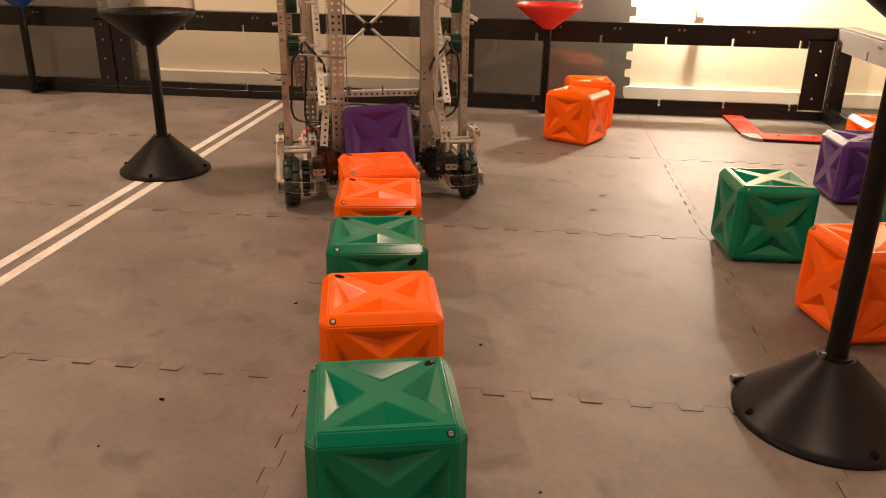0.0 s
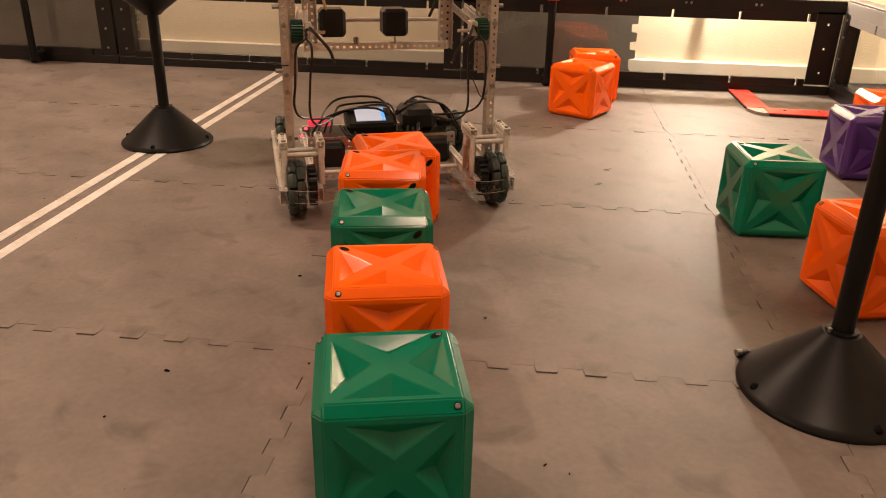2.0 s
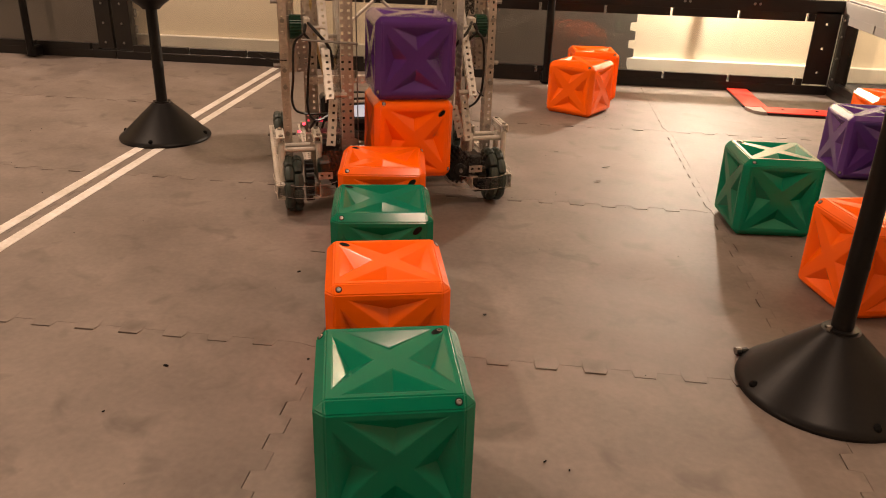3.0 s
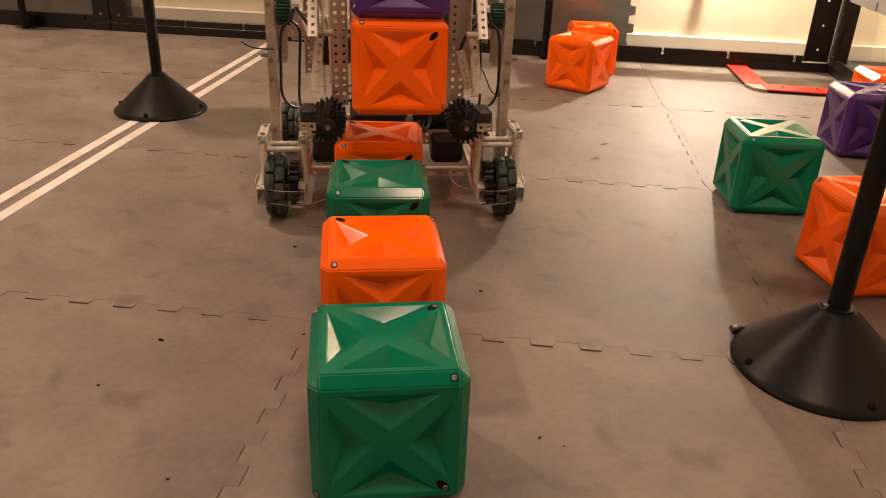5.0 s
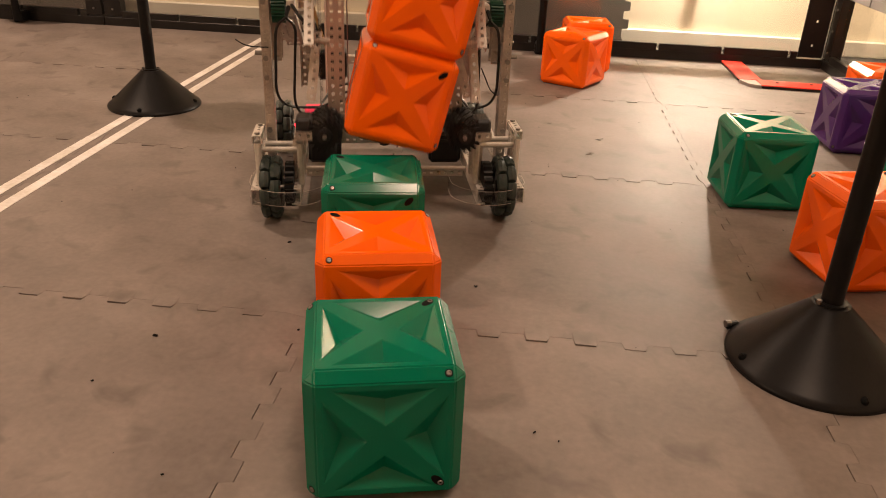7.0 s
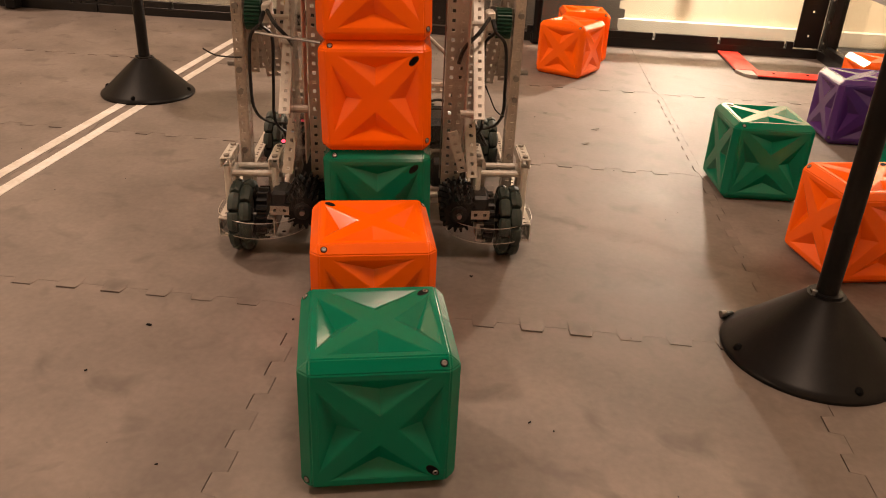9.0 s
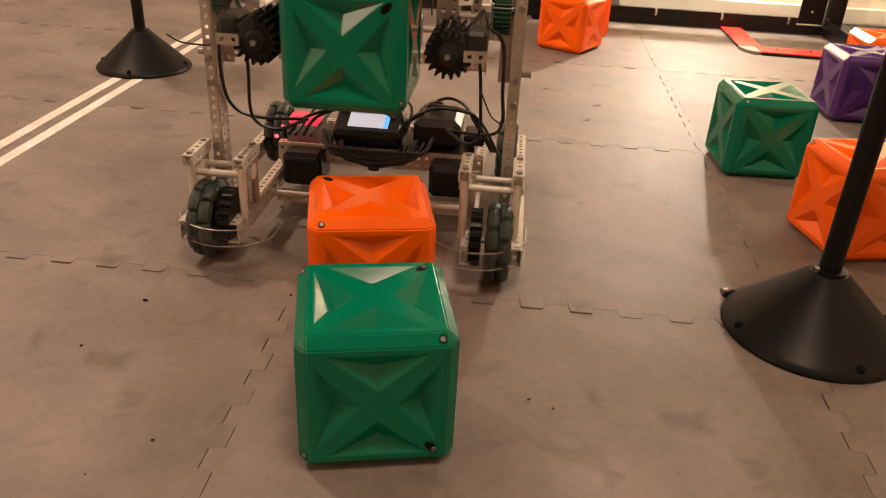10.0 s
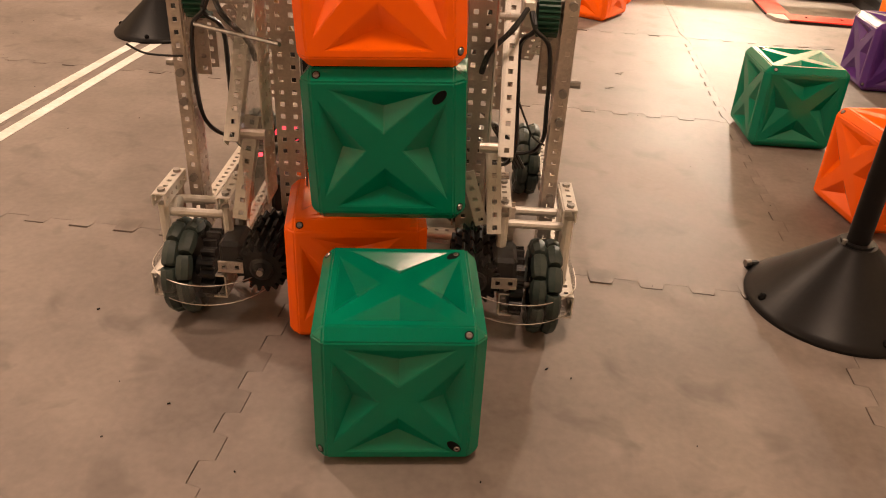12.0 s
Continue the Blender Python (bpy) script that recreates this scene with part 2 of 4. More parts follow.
def part(name, shape, mat, parent=None, label="", smooth=False):
    ob = new(name, shape if isinstance(shape, bpy.types.Mesh) else shape.mesh(name, mat, smooth))
    if parent:
        ob.parent = parent
    if label:
        ob["label"] = label
    return ob


def thing(name, m, label, category, group=""):
    ob = new(name)
    ob.empty_display_size = 0.05
    ob.matrix_world = m
    return tagged(ob, label, category, group)


# ---- room ----
floor = tagged(part("floor", Shape().box(-0.9, -0.3, -0.035, 7.0, 6.4, 0.04), SUBFLOOR), "dark floor under the grey foam tiles", "floor", kind="structure")
WALL_Y = 2.10
for nm, sh, lb in (("wall_north", (-0.9, WALL_Y + 0.06, 1.17, 7.0, 0.12, 2.46), "cream painted wall behind the field"),
                   ("wall_south", (-0.9, -3.36, 1.17, 7.0, 0.12, 2.46), "cream painted room wall"),
                   ("wall_east", (1.58, -0.63, 1.17, 0.12, 5.34, 2.46), "cream painted side wall beside the field"),
                   ("wall_west", (-4.26, -0.63, 1.17, 0.12, 5.34, 2.46), "cream painted room wall")):
    tagged(part(nm, Shape().box(*sh, c=0.004), PAINT), lb, "wall", kind="structure")
tagged(part("ceiling", Shape().box(-0.9, -0.6, 2.46, 7.0, 6.0, 0.1, c=0.004), CEIL), "painted room ceiling", "ceiling", kind="structure")
base = Shape()
base.box(-1.2, WALL_Y - 0.009, 0.012, 5.4, 0.016, 0.056, c=0.004)
tagged(part("baseboard", base, TRIM), "white painted baseboard along the wall", "baseboard", kind="structure")

# ---- field wall ----
FY, FX, TOP = 1.775, 1.175, 0.288


def field_wall(m, length, lo, hi, rail_mat, label, top_mat=None, pierced=False):
    """One framed clear panel; its own x runs along the wall, y points away from the field."""
    w = thing("field_wall", m, label, "field wall", "field wall panels")
    s = Shape().box(length / 2, 0.02, TOP - 0.02, length, 0.04, 0.04, c=0.0012)
    k, step = lo, 0.205
    top_mat = top_mat or rail_mat
    rail = part("top_rail", s, top_mat, w)
    s = Shape().box(length / 2, 0.02, 0.014, length, 0.04, 0.028, c=0.0012)
    low = part("bottom_rail", s, rail_mat, w)
    while k < hi - 0.01:
        e = min(k + step - 0.008, hi)
        part("lip", Shape().box((k + e) / 2, 0.0085, TOP - 0.0515, e - k, 0.0162, 0.0245, c=0.0006), top_mat, rail)
        part("lip", Shape().box((k + e) / 2, 0.0085, 0.0380, e - k, 0.0162, 0.0215, c=0.0006), rail_mat, low)
        k += step
    for a, b in ((0.003, lo), (hi, length - 0.003)):
        if pierced and a == hi:
            part("stile", Shape().perforated((hi + 0.0015, 0.0, TOP / 2 - 0.111), (0, 0, 1), (1, 0, 0), 3, 1, 0.074, 0.0066, 0.005), rail_mat, w, "black pierced stile")
            continue
        st = part("stile", Shape().box((a + b) / 2, 0.018, TOP / 2, b - a, 0.036, TOP - 0.066, c=0.001), rail_mat, w)
        for z in (0.055, 0.12, 0.185, 0.235):
            part("bolt", Shape().lathe([(0, -0.003), (0.0032, -0.0028), (0.0042, 0.0), (0.0042, 0.002)], 10, Matrix.Translation(((a + b) / 2, -0.0005, z)) @ pose(0, 0, 0, -90)), STEEL, st)
    for x in (length * 0.27, length * 0.43, length * 0.6, length * 0.78):
        for d in (-0.008, 0.008):
            part("bolt", Shape().lathe([(0, -0.003), (0.0032, -0.0028), (0.0042, 0.0), (0.0042, 0.002)], 10, Matrix.Translation((x + d, -0.0005, TOP - 0.018)) @ pose(0, 0, 0, -90)), STEEL, rail)
    p = part("panel", Shape().box(length / 2, 0.022, TOP / 2, hi - lo + 0.04, 0.003, TOP - 0.06, c=0.0005), POLY, w, "clear scratched plastic panel")
    return w


TXT = "black framed field wall with clear panel"
field_wall(pose(0.0, FY, 0), 1.175, 0.05, 1.095, RAIL, TXT, None, True)
field_wall(pose(-1.2, FY, 0), 1.197, 0.062, 1.14, RAIL, TXT)
field_wall(pose(-2.4, FY, 0), 1.197, 0.088, 1.138, RAIL, TXT)
field_wall(pose(FX, FY - 0.002, 0, 0, 0, -90), 1.2, 0.05, 1.11, RAIL, TXT + " and grey top rail", GREYRAIL)
field_wall(pose(FX, FY - 1.204, 0, 0, 0, -90), 1.2, 0.09, 1.11, RAIL, TXT + " at the side of the field")
tagged(part("corner_post", Shape().box(FX + 0.022, FY + 0.022, TOP / 2, 0.043, 0.043, TOP, c=0.003), RAIL), "black corner post of the field wall", "post")
cap = Shape().box(FX + 0.025, FY - 0.6, TOP + 0.004, 0.046, 1.19, 0.006, c=0.002)
tagged(part("cap_strip", cap, GREYRAIL), "grey metal strip on the side field wall", "strip")


# ---- foam tile outline ----
def tooth_line(d=0.007, n=20, size=0.6):
    """One jigsaw edge, the same on every tile: (along, across, number of the tooth)."""
    p, pts = size / n, [(0.0, 0.0, 0), (0.012, 0.0, 0)]
    for i in range(1, n - 1):
        a = i * p
        s = 1 if i % 2 == 0 else -1
        pts += [(a + 0.0008 + 0.0015 * (s < 0), s * d, i), (a + p - 0.0008 - 0.0015 * (s < 0), s * d, i)]
    return pts + [(size - 0.012, 0.0, n), (size, 0.0, n)]


def tile_mesh(seed, thick=0.0145, open_by=1.0, d=0.007):
    """One interlocking floor tile, its corner at the origin; some of its teeth fit tighter than others."""
    e, T, n = tooth_line(d), 0.6, 0.025
    rng = random.Random(seed)
    s = Shape()
    s.put([(n, n, 0), (T - n, n, 0), (T - n, T - n, 0), (n, T - n, 0)], [[0, 1, 2, 3]])
    sides = [lambda x, y, g: (x, y + g), lambda x, y, g: (T + y - g, x), lambda x, y, g: (x, T + y - g), lambda x, y, g: (y + g, x)]
    inner = [lambda x: (x, n), lambda x: (T - n, x), lambda x: (x, T - n), lambda x: (n, x)]
    for side, (put, inn) in enumerate(zip(sides, inner)):
        gaps = [open_by * rng.uniform(0.0003, 0.0015) if i % 2 else rng.choice((0.0002, 0.0003, 0.0004, 0.0009)) for i in range(21)]
        if side % 2:
            gaps = [g * (0.6 if open_by > 1 else 0.65) for g in gaps]
        gaps[0] = gaps[20] = 0.0004
        curl = [rng.choice((0.0, 0.0004, 0.0012)) / open_by for k in range(21)]
        top, edge, low = [], [], []
        for x, y, i in e:
            o = put(min(max(x, 0.0004), T - 0.0004), y, gaps[i])
            c = inn(min(max(x, n), T - n))
            top.append((*c, 0.0))
            edge.append((*o, curl[i] if side == 0 and y < 0 else 0.0))
            low.append((*o, -thick))
        k = len(e)
        s.put(top + edge + low, [f for i in range(k - 1) for f in ([i, i + 1, k + i + 1, k + i], [k + i, k + i + 1, 2 * k + i + 1, 2 * k + i])])
    bm = bmesh.new()
    me = s.mesh("foam_tile", FOAM)
    me.materials.clear()
    bm.from_mesh(me)
    bmesh.ops.remove_doubles(bm, verts=bm.verts, dist=0.00005)
    bmesh.ops.recalc_face_normals(bm, faces=bm.faces)
    if sum(f.normal.z * f.calc_area() for f in bm.faces) < 0:
        bmesh.ops.reverse_faces(bm, faces=bm.faces)
    bm.to_mesh(me)
    bm.free()
    return me


# standing foam tiles behind the field wall
def standing_tile(x, tilt, mat):
    me = tile_mesh(9, 0.014, 1.0, 0.010)
    me.materials.append(mat)
    ob = new("foam_tile", me)
    ob.matrix_world = pose(x, WALL_Y - 0.075, -0.012, 90 - tilt, 0, 0)
    return tagged(ob, "dark grey foam tile leaning on the wall", "foam tile", "foam tiles leaning on the wall")


standing_tile(-0.02, 4, DARKFOAM)
standing_tile(-1.86, 4, DARKFOAM)
standing_tile(-2.48, 4, DARKFOAM)
plug = thing("wall_plug", pose(0.816, WALL_Y, 0.30), "small beige plug on the cream wall", "plug")
part("plate", Shape().box(0, -0.004, 0, 0.03, 0.008, 0.05, c=0.002), TRIM, plug)
part("plug_body", Shape().box(0.0, -0.03, 0.0, 0.026, 0.046, 0.03, c=0.004), TRIM, plug)

# ---- cubes ----
L = 0.1387
H2 = L / 2
CH = 0.0097


def cube_body():
    """A hollow-moulded cube: chamfered edges, and on each face four pockets between the arms of an X."""
    s = Shape()
    f = H2 - CH
    pts, tri = [], []

    def face(m):
        P = []
        F = []

        def add(x, y, z=0.0):
            P.append(m @ Vector((x, y, H2 + z)))
            return len(P) - 1

        cor = [add(a * f, b * f) for a, b in ((-1, -1), (1, -1), (1, 1), (-1, 1))]
        rim = [[], [], [], []]
        for k in range(4):
            r = Matrix.Rotation(k * math.pi / 2, 3, "Z")

            def q(x, y, z=0.0):
                v = r @ Vector((x, y, 0))
                return add(v.x, v.y, z)
            bl, br, ap, dp = q(-0.0430, -0.0530), q(0.0430, -0.0530), q(0, -0.0160), q(0.0, -0.0370, -0.0100)
            rim[k] = (bl, br, ap)
            F += [[bl, br, dp], [br, ap, dp], [ap, bl, dp]]
        for k in range(4):
            n = (k + 1) % 4
            bl, br, ap = rim[k]
            bl2, br2, ap2 = rim[n]
            F += [[cor[k], cor[n], br, bl], [br, cor[n], bl2], [ap, br, bl2, ap2]]
        F.append([rim[k][2] for k in range(4)])
        s.put(P, F)

    for m in (Matrix(), Matrix.Rotation(math.pi / 2, 4, "X"), Matrix.Rotation(math.pi, 4, "X"), Matrix.Rotation(-math.pi / 2, 4, "X"),
              Matrix.Rotation(math.pi / 2, 4, "Y"), Matrix.Rotation(-math.pi / 2, 4, "Y")):
        face(m)
    s.v = [(x, y, z + H2) for x, y, z in s.v]
    # chamfers and corners
    g = [-1, 1]
    for ax in range(3):
        o = [k for k in range(3) if k != ax]
        for a in g:
            for b in g:
                q = []
                for e, w in ((-1, 0), (1, 0), (1, 1), (-1, 1)):
                    p = [0, 0, 0]
                    p[ax] = e * f
                    p[o[0]] = a * (H2 if w == 0 else f)
                    p[o[1]] = b * (f if w == 0 else H2)
                    p[2] += H2
                    q.append(p)
                s.put(q, [[0, 1, 2, 3]])
    for a in g:
        for b in g:
            for c in g:
                s.put([(a * H2, b * f, c * f + H2), (a * f, b * H2, c * f + H2), (a * f, b * f, c * H2 + H2)], [[0, 1, 2]])
    def deep(v):
        return max(abs(v.co.x), abs(v.co.y), abs(v.co.z - H2)) < H2 - 0.001

    bm = bmesh.new()
    me = s.mesh("body", ORANGE)
    bm.from_mesh(me)
    bmesh.ops.remove_doubles(bm, verts=bm.verts, dist=0.0003)
    def turns(lo, hi):
        return [e for e in bm.edges if len(e.link_faces) == 2 and lo < e.calc_face_angle(0) < hi and not any(deep(v) for v in e.verts)]

    def outer(e):
        return all(sum(abs(abs(k) - f) < 0.0005 for k in (v.co.x, v.co.y, v.co.z - H2)) == 2 for v in e.verts)

    bmesh.ops.bevel(bm, geom=[e for e in turns(0.5, 1.2) if outer(e)], offset=0.0014, segments=2, affect="EDGES")
    bmesh.ops.bevel(bm, geom=[e for e in turns(0.2, 1.4) if all(max(abs(v.co.x), abs(v.co.y), abs(v.co.z - H2)) > H2 - 0.0004 for v in e.verts) and any(deep(v) for q in e.link_faces for v in q.verts)], offset=0.0006, segments=2, affect="EDGES")
    bmesh.ops.recalc_face_normals(bm, faces=bm.faces)
    bm.to_mesh(me)
    bm.free()
    for p in me.polygons:
        p.use_smooth = True
    me.set_sharp_from_angle(angle=radians(21))
    return me


CUBE = cube_body()
CUBES = {}
# flat dark discs laid on the plastic as hole shade; nothing is cut
SHADE_DISC = Shape().lathe([(0, 0.0003), (0.0036, 0.0003), (0.0039, -0.001)], 14).mesh("hole", SHADE_CRUMB)
SHADE_OVAL = Shape().lathe([(0, 0.0003), (0.0040, 0.0003), (0.0043, -0.001)], 18, Matrix.Diagonal((1.9, 1, 1, 1))).mesh("hole", SHADE_CRUMB)
SCREW_MESH = Shape().lathe([(0, 0.0004), (0.0011, 0.0004), (0.0013, 0.0012), (0.0022, 0.0011), (0.0027, 0.0003)], 14).mesh("screw", STEEL, True)


def game_cube(key, mat, m, label, turn=0):
    ob = thing("game_cube", m, label, "cube", "game cubes")
    me = CUBE.copy()
    me.materials.clear()
    me.materials.append(mat)
    part("body", me, mat, ob)
    k = -1 if turn else 1
    d, e = H2 - CH / 2, H2 - 0.0155
    spots = [(1, (e, -d, L - CH / 2), (0, -1, 1)), (1, (-d, -d, 0.015), (-1, -1, 0)), (1, (-d, e, L - CH / 2), (-1, 0, 1)), (0, (0.0475, 0.0475, L), (0, 0, 1))]
    if key == "green_front":
        spots.append((0, (0.0475, -H2, 0.0215), (0, -1, 0)))
    elif key in ("orange_fifth", "orange_fourth", "green_third"):
        spots.append((0, (-0.0475, -H2, L - 0.0215), (0, -1, 0)))
    for kind, p, n in spots:
        q = Vector((n[0] * k, n[1], n[2])).to_track_quat("Z", "Y").to_matrix().to_4x4()
        place = Matrix.Translation((p[0] * k, p[1], p[2])) @ q
        if kind:
            part("hole", SHADE_DISC, SHADE_CRUMB, ob).matrix_basis = place
            part("screw", SCREW_MESH, STEEL, ob, "steel screw head").matrix_basis = place
        else:
            # a flat dark oval for a hole's shade, lying along the arm of the X
            out = place.inverted().to_3x3() @ (Vector((p[0] * k, p[1], p[2] - H2)) - Vector(n) * H2)
            slot = place @ Matrix.Rotation(math.atan2(out.y, out.x), 4, "Z")
            part("hole", SHADE_OVAL, SHADE_CRUMB, ob, "flat dark oval painted as the shade in a screw recess").matrix_basis = slot
            if key == "green_front":
                part("screw", SCREW_MESH, STEEL, ob, "steel screw head").matrix_basis = slot @ Matrix.Translation((0.0035, 0, -0.0002))
    CUBES[key] = ob
    return ob


REST = {  # where each cube of the row lies before it is moved: x, y, turn
    "green_front": (0.133, -0.236, 13.6), "orange_second": (0.088, -0.023, 13.3), "green_third": (0.044, 0.183, 11.0),
    "orange_fourth": (0.008, 0.379, 9.0), "orange_fifth": (-0.028, 0.548, 19.0)}
GT = "glossy green X-ribbed plastic cube on foam"
OT = "glossy orange X-ribbed plastic cube on foam"
for key, (x, y, a) in REST.items():
    game_cube(key, GREEN if "green" in key else ORANGE, pose(x, y, 0.0006, 0, 0, a), "glossy green plastic cube with X ribs in a row" if "green" in key else "glossy orange plastic cube with X ribs in a row", 0 if key == "green_front" else 1)
game_cube("purple", PURPLE, pose(-0.06, 0.73, 0.1, 0, 0, 17), "glossy purple plastic cube held in the robot's tray", 0)
game_cube("a", GREEN, pose(0.677, 0.560, 0.0006, 0, 0, 3.6), GT + " near the black tower", 1)
game_cube("b", ORANGE, pose(0.752, 0.267, 0.0006, 0, 0, 13.3), OT + " behind the black tower")
game_cube("c", PURPLE, pose(0.978, 0.933, 0.0006, 0, 0, 2.0), "glossy purple plastic cube with X ribs on foam")
game_cube("d", GREEN, pose(0.99, 0.66, 0.0006, 0, 0, 6.0), GT + " beside the purple cube")
game_cube("e", ORANGE, pose(0.376, 1.379, 0.0006, 0, 0, -29.1), OT + " near the field wall")
game_cube("f", ORANGE, pose(0.418, 1.585, 0.0006, 0, 0, 4.0), OT + " close to the field wall")
game_cube("g", ORANGE, pose(1.10, 1.13, 0.0006, 0, 0, 2.0), OT + " close to the side wall")


# ---- towers ----
def tower(m, cup_mat, cup_z, label, cone=True):
    t = thing("tower", m, label, "tower", "towers")
    if cone:
        b = part("base", Shape().lathe([(0.0, 0.0), (0.103, 0.0), (0.104, 0.004), (0.1025, 0.0075), (0.097, 0.011), (0.0235, 0.0805), (0.0215, 0.083), (0.0, 0.083)], 72), BASE, t, "black cone base", True)
        for k in range(4):
            a = radians(-76 + 90 * k)
            # black block set into the uncut cone, its colour gives a notch's shade
            nt = part("notch_shade", Shape().box(0, 0, 0, 0.010, 0.009, 0.011, c=0.003), SHADE_CRUMB, b)
            nt.matrix_basis = pose(0.0935 * math.cos(a), 0.0935 * math.sin(a), 0.0125, 0, 43, math.degrees(a))
        part("collar", Shape().lathe([(0.0, 0.081), (0.018, 0.081), (0.018, 0.086), (0.0, 0.0862)], 32), BASE, t, "", True)
        for a in (40, 200):
            part("screw", Shape().rod((0.017 * math.cos(radians(a)), 0.017 * math.sin(radians(a)), 0.083), (0.017 * math.cos(radians(a)), 0.017 * math.sin(radians(a)), 0.0885), 0.003, 8), STEEL, t)
    else:
        part("bracket", Shape().box(0, 0.022, 0.02, 0.034, 0.05, 0.036, c=0.005), BASE, t)
    part("pole", Shape().lathe([(0.0, 0.01), (0.0122, 0.01), (0.0122, 0.16), (0.0126, 0.162), (0.0126, 0.166), (0.0122, 0.168), (0.0122, cup_z + 0.01), (0.0, cup_z + 0.01)], 28), BASE, t, "", True)
    z = cup_z
    part("cup", Shape().lathe([(0.0, z), (0.019, z), (0.024, z + 0.006), (0.098, z + 0.062), (0.103, z + 0.069), (0.103, z + 0.075), (0.1, z + 0.075), (0.098, z + 0.067), (0.02, z + 0.008), (0.0, z + 0.008)], 64), cup_mat, t, "cone-shaped cup", True)
    part("clear_ring", Shape().lathe([(0.101, z + 0.074), (0.108, z + 0.155), (0.11, z + 0.157), (0.106, z + 0.157), (0.099, z + 0.075)], 64), FILM, t, "clear plastic ring", True)
    return t


tower(pose(0.618, 0.003, 0, 0, 0, 0), BASE, 0.452, "black tower with cone base and cup on the foam floor")
tower(pose(-0.61, 0.878, 0, 0, 0, -9), BASE, 0.292, "black tower with clear topped cup on the white line")
tower(pose(0.285, 1.725, 0), RED, 0.268, "black pole tower with red cup at the field wall", False)
tower(pose(-1.485, 1.725, 0), BLUE, 0.29, "black pole tower with blue cup at the field wall", False)

# ---- corner goal barrier ----
bar = thing("goal_barrier", pose(0, 0, 0), "low red bent barrier strip in the field corner", "barrier")


def strip(x0, y0, x1, y1, w, z0, z1, mat, nm):
    d = Vector((x1 - x0, y1 - y0, 0))
    a = math.atan2(d.y, d.x)
    return part(nm, Shape().box((x0 + x1) / 2, (y0 + y1) / 2, (z0 + z1) / 2, d.length, w, z1 - z0, c=0.002, m=Matrix.Rotation(a, 4, "Z")), mat, bar)


strip(0.897, 1.772, 0.897, 1.535, 0.066, 0.0, 0.006, BLACK, "core")
strip(0.915, 1.482, 1.17, 1.472, 0.072, 0.0, 0.006, BLACK, "core")
strip(0.897, 1.772, 0.897, 1.512, 0.065, 0.0062, 0.0095, RED, "red_cover")
strip(0.912, 1.482, 1.17, 1.472, 0.071, 0.0062, 0.0095, RED, "red_cover")
bend = Shape()
foot = [(0.864, 1.511), (0.864, 1.50), (0.878, 1.462), (0.9, 1.447), (0.911, 1.4463), (0.911, 1.511)]
n = len(foot)
bend.put([(x, y, z) for z in (0.0, 0.0088) for x, y in foot], [list(range(n)), list(range(n, 2 * n))] + [[i, (i + 1) % n, n + (i + 1) % n, n + i] for i in range(n)])
part("bend", bend, SILVER, bar, "silver taped bend")
for x in (0.965, 1.06):
    part("screw", Shape().rod((x, 1.488, 0.009), (x, 1.488, 0.0112), 0.0045, 10), BLACK, bar)

# ---- robot ----
robot = thing("robot", pose(-0.063, 0.73, 0, 0, 0, 17), "aluminium competition robot with a lifting cube tray", "robot")


def channel(name, a, b, side, mat=ALU, parent=None, web=2, flange=1, label=""):
    return part(name, Shape().channel(a, b, side, web, flange), mat, parent or robot, label)


# wheels
def wheel_meshes():
    hub = Shape().lathe([(0.0, -0.011), (0.009, -0.013), (0.011, -0.009), (0.030, -0.008), (0.034, -0.013), (0.0395, -0.013), (0.0395, 0.013), (0.034, 0.013), (0.030, 0.008), (0.011, 0.009), (0.009, 0.013), (0.0, 0.011)], 30, pose(0, 0, 0, 0, 90))
    roll = Shape()
    n, half = 8, 0.0125
    prof = [(-half, 0.0066), (-0.010, 0.0084), (0.0, 0.0092), (0.010, 0.0084), (half, 0.0066)]
    roll.put([(r * math.cos(2 * math.pi * i / n), x, r * math.sin(2 * math.pi * i / n)) for x, r in prof for i in range(n)],
             [[k * n + i, k * n + (i + 1) % n, (k + 1) * n + (i + 1) % n, (k + 1) * n + i] for k in range(4) for i in range(n)] + [list(range(n)), list(range(4 * n, 5 * n))])
    return hub.mesh("hub", BLACK, True), roll.mesh("roller", RUBBER, True)


HUB, ROLLER = wheel_meshes()
WHEELS = []
for wx, wy in ((-0.187, 0.0), (0.187, 0.0), (-0.192, 0.335), (0.187, 0.335)):
    w = part("wheel", HUB, BLACK, robot, "dark green rubber omni wheel")
    w.matrix_basis = pose(wx, wy, 0.0515)
    for row in (0, 1):
        for k in range(10):
            a = radians(36 * k + 18 * row)
            o = new("roller", ROLLER)
            o.parent = w
            o.matrix_basis = Matrix.Translation(((-0.0075, 0.0075)[row], 0.0415 * math.cos(a), 0.0415 * math.sin(a))) @ Matrix.Rotation(a - math.pi / 2 + math.pi, 4, "X")
    part("axle", Shape().rod((-0.03, 0, 0), (0.03, 0, 0), 0.003, 8), STEEL, w)
    WHEELS.append((w, wx, wy))

